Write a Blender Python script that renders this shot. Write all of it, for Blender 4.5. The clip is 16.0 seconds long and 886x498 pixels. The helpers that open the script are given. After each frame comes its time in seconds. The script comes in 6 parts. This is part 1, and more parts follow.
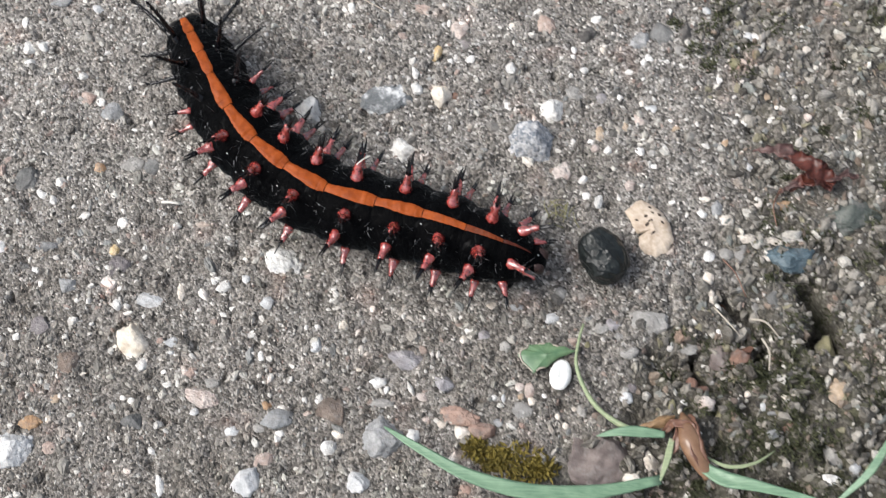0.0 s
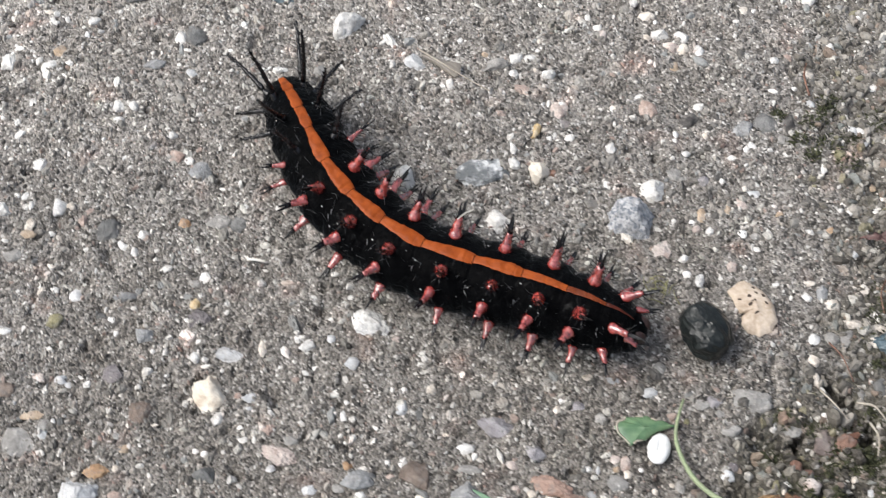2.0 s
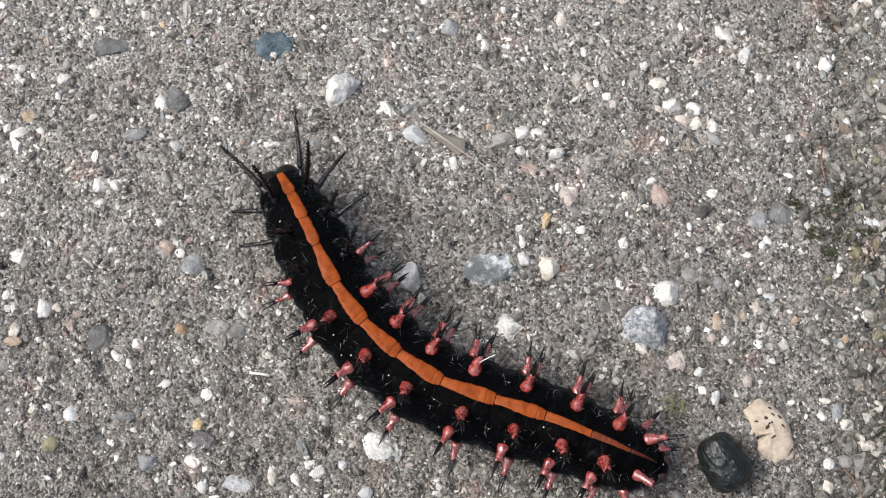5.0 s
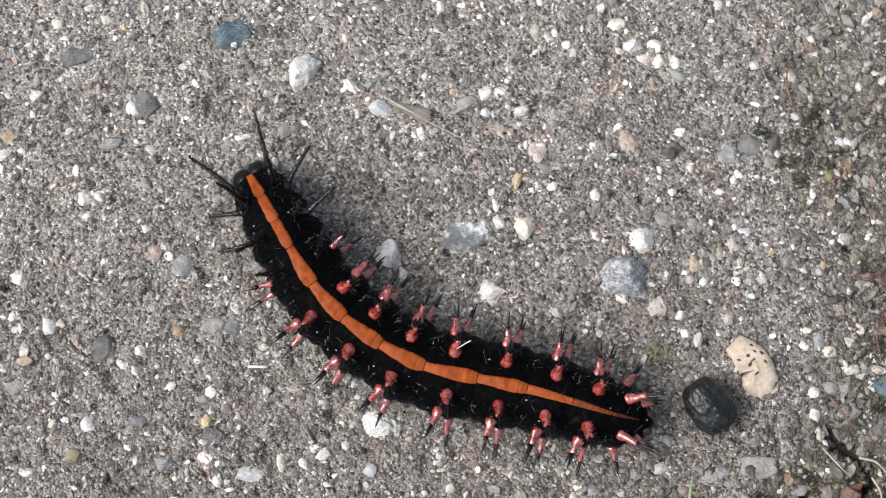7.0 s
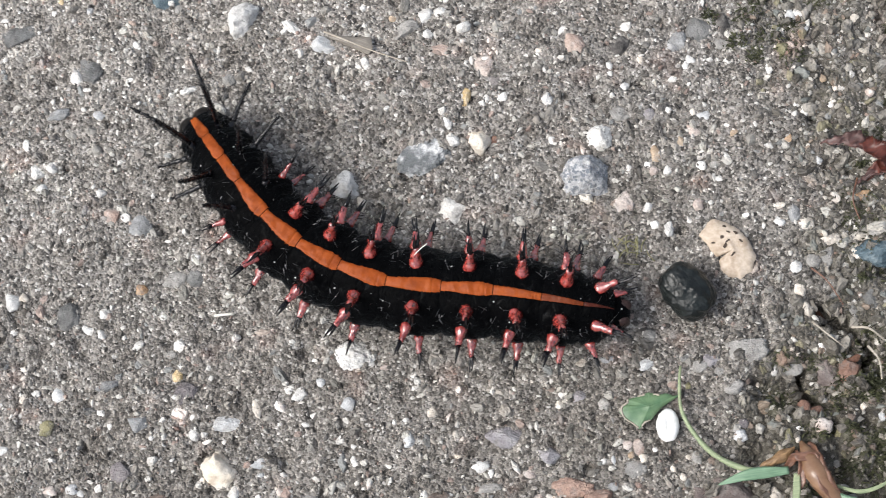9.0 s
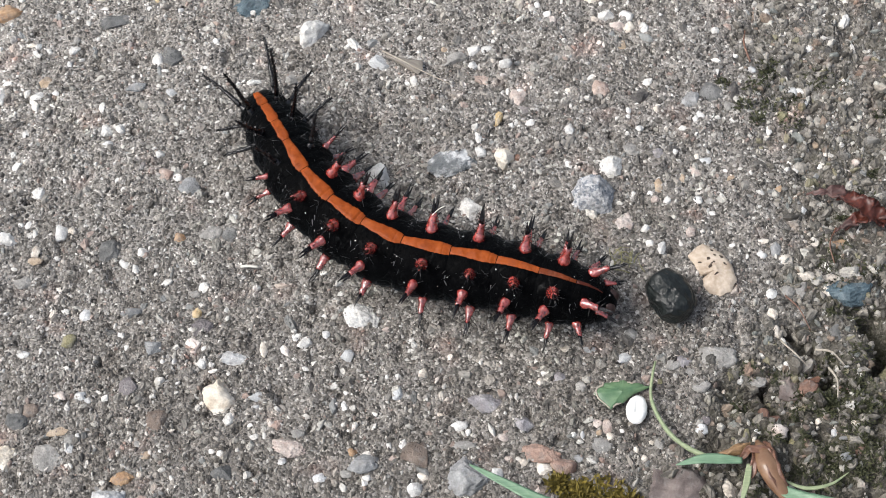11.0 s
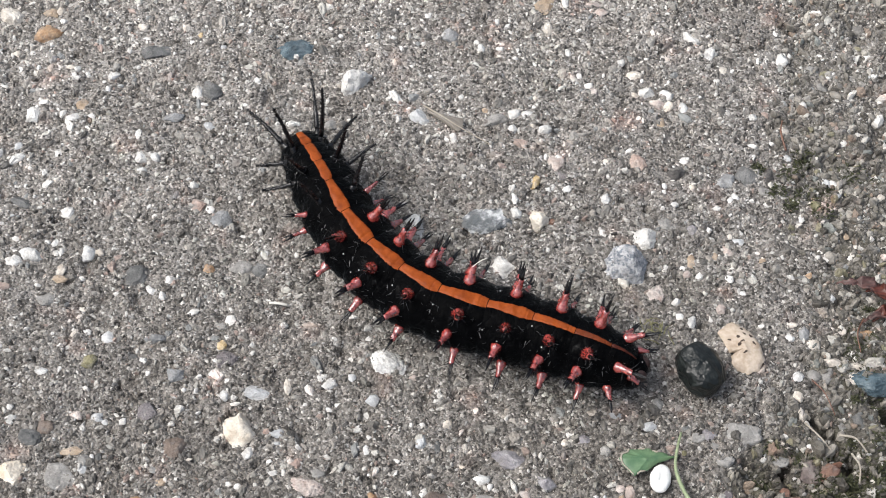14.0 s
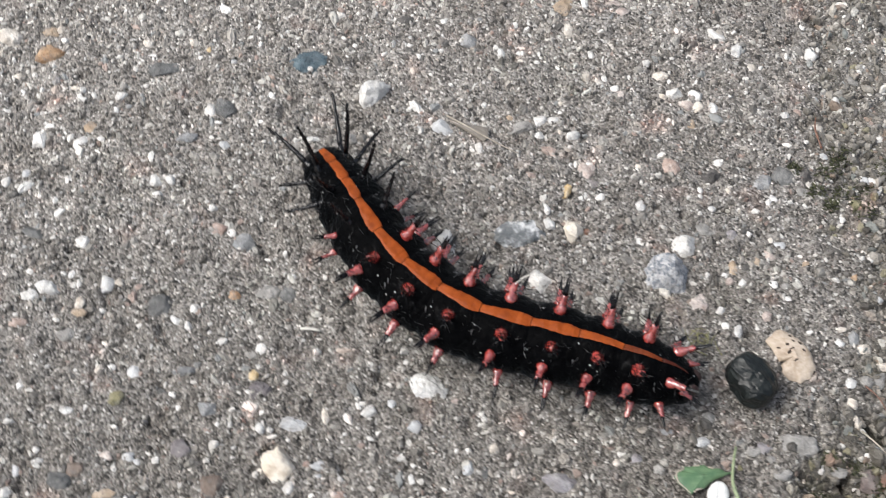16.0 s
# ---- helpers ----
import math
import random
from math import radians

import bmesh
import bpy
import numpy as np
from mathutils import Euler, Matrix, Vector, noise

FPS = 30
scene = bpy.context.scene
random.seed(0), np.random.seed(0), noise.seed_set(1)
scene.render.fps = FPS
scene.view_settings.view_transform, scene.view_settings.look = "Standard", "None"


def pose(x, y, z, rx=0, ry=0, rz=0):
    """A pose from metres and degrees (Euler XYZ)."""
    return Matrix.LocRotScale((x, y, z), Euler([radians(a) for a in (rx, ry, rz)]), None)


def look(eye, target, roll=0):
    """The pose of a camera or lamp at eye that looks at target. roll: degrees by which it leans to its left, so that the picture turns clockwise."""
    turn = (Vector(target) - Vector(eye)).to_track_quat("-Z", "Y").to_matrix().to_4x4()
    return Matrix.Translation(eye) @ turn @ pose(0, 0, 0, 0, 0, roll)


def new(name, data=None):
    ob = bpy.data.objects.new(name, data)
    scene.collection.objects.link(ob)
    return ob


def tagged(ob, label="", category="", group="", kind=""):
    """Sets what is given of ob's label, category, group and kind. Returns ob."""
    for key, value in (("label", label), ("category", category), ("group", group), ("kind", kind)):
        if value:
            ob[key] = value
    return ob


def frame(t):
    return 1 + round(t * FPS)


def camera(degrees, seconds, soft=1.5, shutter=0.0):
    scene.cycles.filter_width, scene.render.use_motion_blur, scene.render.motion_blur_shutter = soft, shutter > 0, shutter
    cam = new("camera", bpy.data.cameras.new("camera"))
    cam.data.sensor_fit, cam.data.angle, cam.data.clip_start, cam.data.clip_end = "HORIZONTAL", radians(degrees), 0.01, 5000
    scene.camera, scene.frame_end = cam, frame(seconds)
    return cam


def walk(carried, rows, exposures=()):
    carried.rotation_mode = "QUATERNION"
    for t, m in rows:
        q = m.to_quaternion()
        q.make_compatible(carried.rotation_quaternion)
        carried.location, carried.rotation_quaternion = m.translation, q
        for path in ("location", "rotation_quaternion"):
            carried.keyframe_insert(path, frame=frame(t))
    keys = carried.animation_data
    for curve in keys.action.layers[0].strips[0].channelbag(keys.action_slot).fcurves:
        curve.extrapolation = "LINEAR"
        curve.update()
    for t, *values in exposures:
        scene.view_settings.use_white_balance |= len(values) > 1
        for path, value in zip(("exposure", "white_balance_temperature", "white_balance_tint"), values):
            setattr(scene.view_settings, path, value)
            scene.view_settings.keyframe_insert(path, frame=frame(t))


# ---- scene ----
# A black spiny caterpillar on rough concrete, filmed from a hand's length away.
# Lengths in the tables are in millimetres; MM turns them into metres.
MM = 0.001
cam = camera(27.72, 16.0, soft=0.95, shutter=0.55)
PATH = [
    (0, 0.04583, -0.06851, 0.14523, 21.370, 4.401, 3.517),
    (0.5, 0.04480, -0.07262, 0.14026, 24.702, 4.510, 4.854),
    (1, 0.04215, -0.07477, 0.13806, 27.262, 3.373, 6.660),
    (1.5, 0.04156, -0.07794, 0.13549, 29.009, 2.782, 7.101),
    (2, 0.03667, -0.08429, 0.13276, 30.803, 2.425, 6.203),
    (2.5, 0.02955, -0.08204, 0.13119, 31.234, 0.991, 4.980),
    (3, 0.02307, -0.07739, 0.13265, 30.616, -1.004, 4.777),
    (3.5, 0.01744, -0.07311, 0.13333, 28.679, -2.502, 5.199),
    (4, 0.01423, -0.06573, 0.13753, 26.053, -3.541, 5.472),
    (4.5, 0.01668, -0.05430, 0.14220, 21.553, -3.297, 5.385),
    (4.7, 0.01692, -0.04918, 0.14345, 19.820, -3.125, 4.952),
    (6.8, 0.03001, -0.01966, 0.15463, 7.377, 2.931, -0.605),
    (7, 0.03138, -0.01863, 0.15436, 7.159, 3.321, -1.458),
    (7.5, 0.03552, -0.01966, 0.15265, 6.985, 4.106, -2.505),
    (7.9, 0.04061, -0.02369, 0.15112, 6.897, 5.484, -4.969),
    (8, 0.04162, -0.02480, 0.15069, 6.951, 5.743, -5.550),
    (8.1, 0.04241, -0.02577, 0.15023, 7.170, 5.916, -6.060),
    (8.4, 0.04387, -0.02876, 0.14870, 7.633, 7.073, -7.243),
    (8.5, 0.04390, -0.03022, 0.14817, 8.612, 7.163, -7.522),
    (8.6, 0.04359, -0.03207, 0.14762, 9.834, 6.963, -7.735),
    (8.9, 0.04132, -0.03903, 0.14589, 11.885, 7.556, -7.701),
    (9, 0.04055, -0.04143, 0.14538, 12.695, 7.596, -7.670),
    (9.1, 0.03965, -0.04415, 0.14499, 13.873, 7.519, -7.642),
    (9.2, 0.03905, -0.04667, 0.14485, 14.845, 7.539, -7.364),
    (11.3, 0.03835, -0.08623, 0.14615, 28.571, 4.380, 2.151),
    (11.5, 0.03744, -0.08700, 0.14572, 28.982, 4.202, 2.480),
    (12, 0.03495, -0.08723, 0.14477, 30.118, 3.617, 2.996),
    (12.5, 0.03068, -0.08857, 0.14130, 30.675, 2.472, 3.393),
    (13, 0.02873, -0.08865, 0.14273, 31.045, 1.070, 4.196),
    (13.5, 0.02774, -0.08999, 0.14395, 31.314, 0.087, 4.375),
    (14, 0.02643, -0.08952, 0.14347, 31.583, -0.615, 4.380),
    (14.5, 0.02719, -0.08805, 0.14141, 31.533, -0.987, 4.397),
    (15, 0.02636, -0.08769, 0.13971, 31.451, -1.287, 4.239),
    (15.5, 0.02307, -0.08731, 0.13981, 31.206, -1.477, 3.763),
    (16, 0.01757, -0.08410, 0.13973, 31.055, -1.125, 1.465),
]
walk(cam, [(t, pose(*p)) for t, *p in PATH], exposures=[(0.0, 0.64), (1.5, 0.62), (2.5, 0.54), (3.5, 0.48), (4.5, 0.48), (7.0, 0.55), (8.0, 0.60), (9.0, 0.64), (11.5, 0.54), (14.0, 0.52), (16.0, 0.49)])

# ---- light: a bright, lightly clouded sky ----
SUN_ELEVATION, SUN_AZIMUTH = 55, 188
world = bpy.data.worlds.new("sky")
scene.world = world
world.use_nodes = True
wn, wl = world.node_tree.nodes, world.node_tree.links
sky = wn.new("ShaderNodeTexSky")
sky.sky_type, sky.sun_disc = "NISHITA", False
sky.sun_elevation, sky.sun_rotation = radians(SUN_ELEVATION), radians(90 - SUN_AZIMUTH)
sky.dust_density = 4.0
hazy = wn.new("ShaderNodeHueSaturation")
hazy.inputs["Saturation"].default_value = 0.6
wl.new(sky.outputs["Color"], hazy.inputs["Color"])
wl.new(hazy.outputs["Color"], wn["Background"].inputs["Color"])
wn["Background"].inputs["Strength"].default_value = 0.13
sun = new("sun", bpy.data.lights.new("sun", "SUN"))
sun.data.energy, sun.data.angle, sun.data.color = 1.85, radians(34), (1.0, 0.985, 0.955)
sun.matrix_world = look((math.cos(radians(SUN_ELEVATION)) * math.cos(radians(SUN_AZIMUTH)),
                         math.cos(radians(SUN_ELEVATION)) * math.sin(radians(SUN_AZIMUTH)),
                         math.sin(radians(SUN_ELEVATION))), (0, 0, 0))


# ---- materials ----
class Nodes:
    """A short way to write a node material."""

    def __init__(self, name):
        self.mat = bpy.data.materials.new(name)
        self.mat.use_nodes = True
        self.tree = self.mat.node_tree
        self.shader = self.tree.nodes["Principled BSDF"]
        self.coord = self.add("ShaderNodeTexCoord").outputs["Object"]

    def add(self, kind, values=(), **settings):
        node = self.tree.nodes.new(kind)
        if "operation" in settings:
            node.operation = settings["operation"]
        if "attribute_name" in settings:
            node.attribute_name = settings["attribute_name"]
        if "voronoi_dimensions" in settings:
            node.voronoi_dimensions = settings["voronoi_dimensions"]
        if "data_type" in settings:
            node.data_type = settings["data_type"]
        if "blend_type" in settings:
            node.blend_type = settings["blend_type"]
        for key, value in dict(values).items():
            self.put(node.inputs[key], value)
        return node

    def put(self, socket, value):
        if isinstance(value, bpy.types.NodeSocket):
            self.tree.links.new(value, socket)
        else:
            socket.default_value = value

    def noise(self, size, detail=4.0, rough=0.6, where=None):
        """Noise with lumps of about that many millimetres, 0 to 1."""
        return self.add("ShaderNodeTexNoise", {"Vector": where or self.coord, "Scale": 1000 / size, "Detail": detail,
                                               "Roughness": rough}).outputs["Fac"]

    def cells(self, size, out="Color", flat=False):
        return self.add("ShaderNodeTexVoronoi", {"Vector": self.coord, "Scale": 1000 / size},
                        voronoi_dimensions="2D" if flat else "3D").outputs[out]

    def ramp(self, fac, stops, mode="LINEAR"):
        node = self.add("ShaderNodeValToRGB", {"Fac": fac})
        node.color_ramp.interpolation = mode
        while len(node.color_ramp.elements) < len(stops):
            node.color_ramp.elements.new(0.5)
        for stop, (at, colour) in zip(node.color_ramp.elements, stops):
            stop.position = at
            stop.color = (*colour, 1) if len(colour) == 3 else colour
        return node.outputs["Color"]

    def mix(self, fac, a, b, blend="MIX"):
        node = self.add("ShaderNodeMix", data_type="RGBA", blend_type=blend)
        self.put(node.inputs[0], fac)
        self.put(node.inputs[6], a if not isinstance(a, tuple) else (*a, 1))
        self.put(node.inputs[7], b if not isinstance(b, tuple) else (*b, 1))
        return node.outputs[2]

    def math(self, how, a, b=0.0):
        node = self.add("ShaderNodeMath", operation=how)
        self.put(node.inputs[0], a)
        self.put(node.inputs[1], b)
        return node.outputs[0]

    def bump(self, height, depth, strength=1.0, normal=None):
        node = self.add("ShaderNodeBump", {"Height": height, "Distance": depth * MM, "Strength": strength})
        if normal:
            self.put(node.inputs["Normal"], normal)
        return node.outputs["Normal"]

    def done(self, colour, rough, normal=None, **more):
        self.put(self.shader.inputs["Base Color"], (*colour, 1) if isinstance(colour, tuple) else colour)
        self.put(self.shader.inputs["Roughness"], rough)
        if normal:
            self.put(self.shader.inputs["Normal"], normal)
        for key, value in more.items():
            self.put(self.shader.inputs[key.replace("_", " ")], value)
        return self.mat


def grey(v, warm=0.0):
    return (v * (1 + warm), v, v * (1 - warm))


def toned(n, base):
    """Broad tone over the slab: paler away from the soil, darker towards it."""
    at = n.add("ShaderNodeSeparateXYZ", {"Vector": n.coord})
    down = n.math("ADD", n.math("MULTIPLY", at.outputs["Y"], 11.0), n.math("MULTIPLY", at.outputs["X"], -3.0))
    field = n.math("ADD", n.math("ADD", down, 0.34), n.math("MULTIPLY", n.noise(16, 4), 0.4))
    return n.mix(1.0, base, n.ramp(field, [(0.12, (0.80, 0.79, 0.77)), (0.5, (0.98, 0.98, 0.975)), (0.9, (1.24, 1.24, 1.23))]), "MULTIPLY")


def concrete_material():
    n = Nodes("weathered_concrete")
    sand = n.add("ShaderNodeSeparateColor", {"Color": n.cells(0.27)}).outputs[0]
    speck = n.add("ShaderNodeSeparateColor", {"Color": n.cells(0.14)}).outputs[1]
    base = n.ramp(sand, [(0.0, (0.065, 0.061, 0.057)), (0.3, (0.17, 0.16, 0.149)), (0.62, (0.27, 0.255, 0.24)),
                         (0.88, (0.30, 0.286, 0.272)), (1.0, (0.52, 0.51, 0.495))])
    fine = n.ramp(speck, [(0.0, (0.42, 0.40, 0.38)), (0.5, (0.95, 0.95, 0.95)), (0.9, (1.2, 1.18, 1.15)), (1.0, (1.8, 1.76, 1.7))])
    base = n.mix(0.8, base, fine, "MULTIPLY")
    stain = n.ramp(n.noise(9, 5), [(0.3, (0.74, 0.72, 0.69)), (0.5, (0.985, 0.985, 0.97)), (0.72, (1.18, 1.18, 1.17))])
    base = n.mix(0.8, base, stain, "MULTIPLY")
    rust = n.ramp(n.noise(4.5, 3, 0.5), [(0.60, (0, 0, 0)), (0.75, (1, 1, 1))])
    base = n.mix(n.math("MULTIPLY", rust, 0.4), base, (0.24, 0.15, 0.125))
    patch = n.ramp(n.noise(2.2, 5), [(0.35, (0.78, 0.76, 0.74)), (0.5, (1.0, 1.0, 1.0)), (0.68, (1.22, 1.2, 1.18))])
    base = toned(n, n.mix(0.8, base, patch, "MULTIPLY"))
    soil = n.add("ShaderNodeAttribute", attribute_name="soil").outputs["Fac"]
    dirt = n.ramp(n.noise(0.5, 6), [(0.3, (0.024, 0.021, 0.016)), (0.52, (0.085, 0.077, 0.062)), (0.72, (0.21, 0.195, 0.165))])
    green = n.ramp(n.noise(2.6, 4), [(0.45, (0, 0, 0)), (0.7, (1, 1, 1))])
    dirt = n.mix(n.math("MULTIPLY", green, 0.5), dirt, (0.06, 0.066, 0.024))
    base = n.mix(soil, base, dirt)
    relief = n.math("ADD", n.noise(0.2, 5), n.math("MULTIPLY", n.cells(0.27, "Distance"), -0.9))
    return n.done(base, 0.8, n.bump(relief, 0.2, 1.0), Specular_IOR_Level=0.4)


def grain_material(name, stops):
    n = Nodes(name)
    which = n.add("ShaderNodeNewGeometry").outputs["Random Per Island"]
    base = n.ramp(which, stops, "CONSTANT")
    grain = n.ramp(n.noise(0.18, 4), [(0.25, (0.72, 0.70, 0.68)), (0.6, (1.0, 1.0, 1.0)), (0.85, (1.15, 1.14, 1.12))])
    stain = n.ramp(n.noise(9, 5), [(0.3, (0.76, 0.74, 0.71)), (0.5, (0.985, 0.985, 0.97)), (0.72, (1.16, 1.16, 1.15))])
    patch = n.ramp(n.noise(2.2, 5), [(0.35, (0.80, 0.78, 0.76)), (0.5, (1.0, 1.0, 1.0)), (0.68, (1.18, 1.16, 1.14))])
    base = n.mix(0.8, n.mix(0.8, base, stain, "MULTIPLY"), patch, "MULTIPLY")
    rust = n.ramp(n.noise(4.5, 3, 0.5), [(0.58, (0, 0, 0)), (0.72, (1, 1, 1))])
    base = n.mix(n.math("MULTIPLY", rust, 0.8), base, (1.16, 0.94, 0.87), "MULTIPLY")
    mossy = n.ramp(n.noise(13, 4, 0.5), [(0.55, (0, 0, 0)), (0.7, (1, 1, 1))])
    base = n.mix(n.math("MULTIPLY", mossy, 0.7), base, (0.90, 0.93, 0.84), "MULTIPLY")
    base = toned(n, base)
    return n.done(n.mix(0.9, base, grain, "MULTIPLY"), 0.5, n.bump(n.noise(0.1, 3), 0.06, 0.9), Specular_IOR_Level=0.5)


def stone_material(name, dark, mid, light, size=0.5, rough=0.6, spots=None, spot_share=0.3, spread=0.18, dusty=0.55):
    """Stone with lumps of colour, fine grain, pits, and a shade of its own for each piece."""
    n = Nodes(name)
    shade = n.add("ShaderNodeObjectInfo").outputs["Random"]
    shift = n.add("ShaderNodeVectorMath", {0: n.coord, 1: (0.01, 0.02, 0.03)}, operation="ADD")
    offset = n.add("ShaderNodeCombineXYZ", {"X": shade, "Y": n.math("MULTIPLY", shade, 3.7)}).outputs[0]
    n.coord = n.add("ShaderNodeVectorMath", {0: shift.outputs[0], 1: offset}, operation="ADD").outputs[0]
    base = n.ramp(n.noise(size * 2, 6, 0.65), [(0.5 - spread, dark), (0.5, mid), (0.5 + spread, light)])
    fine = n.ramp(n.noise(0.16, 3), [(0.25, (0.74, 0.73, 0.72)), (0.6, (1, 1, 1)), (0.8, (1.12, 1.12, 1.12))])
    base = n.mix(0.7, base, fine, "MULTIPLY")
    if spots:
        grains = n.add("ShaderNodeSeparateColor", {"Color": n.cells(size * 0.7)}).outputs[0]
        base = n.mix(n.ramp(grains, [(1 - spot_share, (0, 0, 0)), (min(1, 1.02 - spot_share), (0.8, 0.8, 0.8))]), base, spots)
    tone = n.ramp(shade, [(0.0, (0.92, 0.92, 0.92)), (1.0, (1.12, 1.1, 1.08))])
    base = n.mix(1.0, base, tone, "MULTIPLY")
    # cement dust clings in patches
    dust = n.ramp(n.noise(0.9, 5, 0.65), [(0.50, (0, 0, 0)), (0.66, (1, 1, 1))])
    base = n.mix(n.math("MULTIPLY", dust, dusty), base, (0.235, 0.222, 0.207))
    normal = n.bump(n.noise(0.12, 4), 0.09, 1.0, n.bump(n.noise(size * 1.2, 5), 0.3, 0.8))
    return n.done(base, rough, normal, Specular_IOR_Level=0.4)


STONE = {
    "white": stone_material("white_quartz", (0.44, 0.43, 0.41), (0.72, 0.715, 0.69), (0.84, 0.835, 0.82), 0.6, 0.55, dusty=0.25),
    "cream": stone_material("cream_stone", (0.44, 0.385, 0.32), (0.66, 0.61, 0.54), (0.80, 0.76, 0.70), 0.6, 0.55, dusty=0.25),
    "bigcream": stone_material("pale_limestone", (0.50, 0.38, 0.26), (0.72, 0.66, 0.56), (0.84, 0.80, 0.72), 1.2, 0.5, dusty=0.15),
    "tan": stone_material("tan_stone", (0.28, 0.21, 0.14), (0.42, 0.33, 0.24), (0.55, 0.46, 0.36), 0.6),
    "orange": stone_material("ochre_stone", (0.24, 0.135, 0.075), (0.4, 0.26, 0.15), (0.53, 0.39, 0.26), 0.6),
    "amber": stone_material("amber_grain", (0.40, 0.26, 0.10), (0.58, 0.44, 0.24), (0.75, 0.66, 0.50), 0.5, 0.4),
    "grey": stone_material("grey_stone", (0.19, 0.185, 0.175), (0.30, 0.295, 0.28), (0.42, 0.41, 0.39), 0.6),
    "bluegrey": stone_material("blue_grey_stone", (0.17, 0.175, 0.178), (0.275, 0.283, 0.287), (0.42, 0.428, 0.432), 0.7),
    "bluewhite": stone_material("bluish_white_quartz", (0.36, 0.375, 0.385), (0.55, 0.565, 0.575), (0.74, 0.75, 0.755), 0.9, 0.45),
    "granite": stone_material("speckled_granite", (0.24, 0.255, 0.28), (0.42, 0.435, 0.455), (0.64, 0.645, 0.655), 0.3, 0.5, (0.16, 0.19, 0.23), 0.25, 0.14),
    "mottled": stone_material("mottled_slate", (0.12, 0.132, 0.14), (0.27, 0.288, 0.30), (0.58, 0.60, 0.61), 0.85, 0.45, spread=0.07, dusty=0.15),
    "slate": stone_material("slate", (0.065, 0.067, 0.067), (0.12, 0.123, 0.122), (0.20, 0.204, 0.202), 0.7, 0.5, dusty=0.3),
    "blue": stone_material("blue_slate", (0.04, 0.065, 0.082), (0.075, 0.115, 0.14), (0.15, 0.20, 0.225), 0.7, 0.45, dusty=0.15),
    "mauve": stone_material("mauve_stone", (0.13, 0.115, 0.12), (0.20, 0.18, 0.185), (0.28, 0.26, 0.26), 0.8),
    "lilac": stone_material("lilac_quartz", (0.23, 0.217, 0.228), (0.36, 0.345, 0.36), (0.56, 0.55, 0.565), 0.8, 0.4),
    "purple": stone_material("purple_brown_stone", (0.095, 0.075, 0.07), (0.155, 0.128, 0.12), (0.23, 0.195, 0.18), 1.0),
    "pink": stone_material("pinkish_stone", (0.27, 0.19, 0.16), (0.42, 0.33, 0.285), (0.58, 0.50, 0.45), 0.6),
    "pinkwhite": stone_material("pink_white_stone", (0.34, 0.27, 0.24), (0.55, 0.48, 0.44), (0.72, 0.67, 0.63), 0.6),
    "pinkbrown": stone_material("pink_brown_stone", (0.22, 0.14, 0.11), (0.34, 0.23, 0.185), (0.46, 0.34, 0.28), 0.8),
    "brown": stone_material("brown_stone", (0.11, 0.085, 0.07), (0.19, 0.15, 0.125), (0.28, 0.23, 0.19), 0.8),
    "redbrown": stone_material("red_brown_stone", (0.11, 0.06, 0.045), (0.20, 0.115, 0.085), (0.31, 0.19, 0.14), 1.0),
    "olive": stone_material("olive_stone", (0.13, 0.125, 0.07), (0.24, 0.225, 0.13), (0.37, 0.34, 0.22), 0.8),
    "darkgreen": stone_material("dark_green_stone", (0.045, 0.055, 0.05), (0.08, 0.095, 0.085), (0.14, 0.155, 0.14), 1.2, 0.5),
    "dark": stone_material("dark_stone", (0.035, 0.033, 0.032), (0.06, 0.057, 0.055), (0.10, 0.095, 0.09), 0.6, 0.5),
}
STONE_WORDS = {"white": "small white quartz pebble", "cream": "small cream-coloured pebble", "bigcream": "rounded cream limestone pebble",
               "tan": "tan stone chip", "orange": "ochre-orange stone chip", "amber": "amber-yellow mineral grain", "grey": "grey stone chip",
               "bluegrey": "flat blue-grey stone", "bluewhite": "bluish white quartz pebble", "granite": "speckled blue-grey granite pebble",
               "mottled": "mottled slate and white stone", "slate": "dark slate-grey stone", "blue": "dark blue slate stone", "mauve": "dull mauve-grey stone",
               "lilac": "glassy lilac quartz stone", "purple": "large purple-brown stone", "pink": "pinkish stone chip",
               "pinkwhite": "rough pinkish white stone", "pinkbrown": "smooth pink-brown stone", "brown": "brown stone chip",
               "redbrown": "reddish brown stone chip", "olive": "olive-yellow stone", "darkgreen": "broad dark green stone", "dark": "small dark flat pebble"}


def plant_material(name, low, high, rough=0.5, size=(0.12, 3.0), clear=0.0):
    """Leaf or straw with fine veins along its length (object x)."""
    n = Nodes(name)
    lines = n.add("ShaderNodeMapping", {"Vector": n.coord, "Scale": (1000 / size[1], 1000 / size[0], 1000 / size[0])}).outputs[0]
    veins = n.add("ShaderNodeTexNoise", {"Vector": lines, "Scale": 1.0, "Detail": 4.0}).outputs["Fac"]
    base = n.ramp(n.math("ADD", n.math("MULTIPLY", veins, 0.6), n.math("MULTIPLY", n.noise(1.2, 4), 0.4)), [(0.3, low), (0.7, high)])
    return n.done(base, rough, n.bump(veins, 0.04, 0.6), Transmission_Weight=clear, Specular_IOR_Level=0.45)


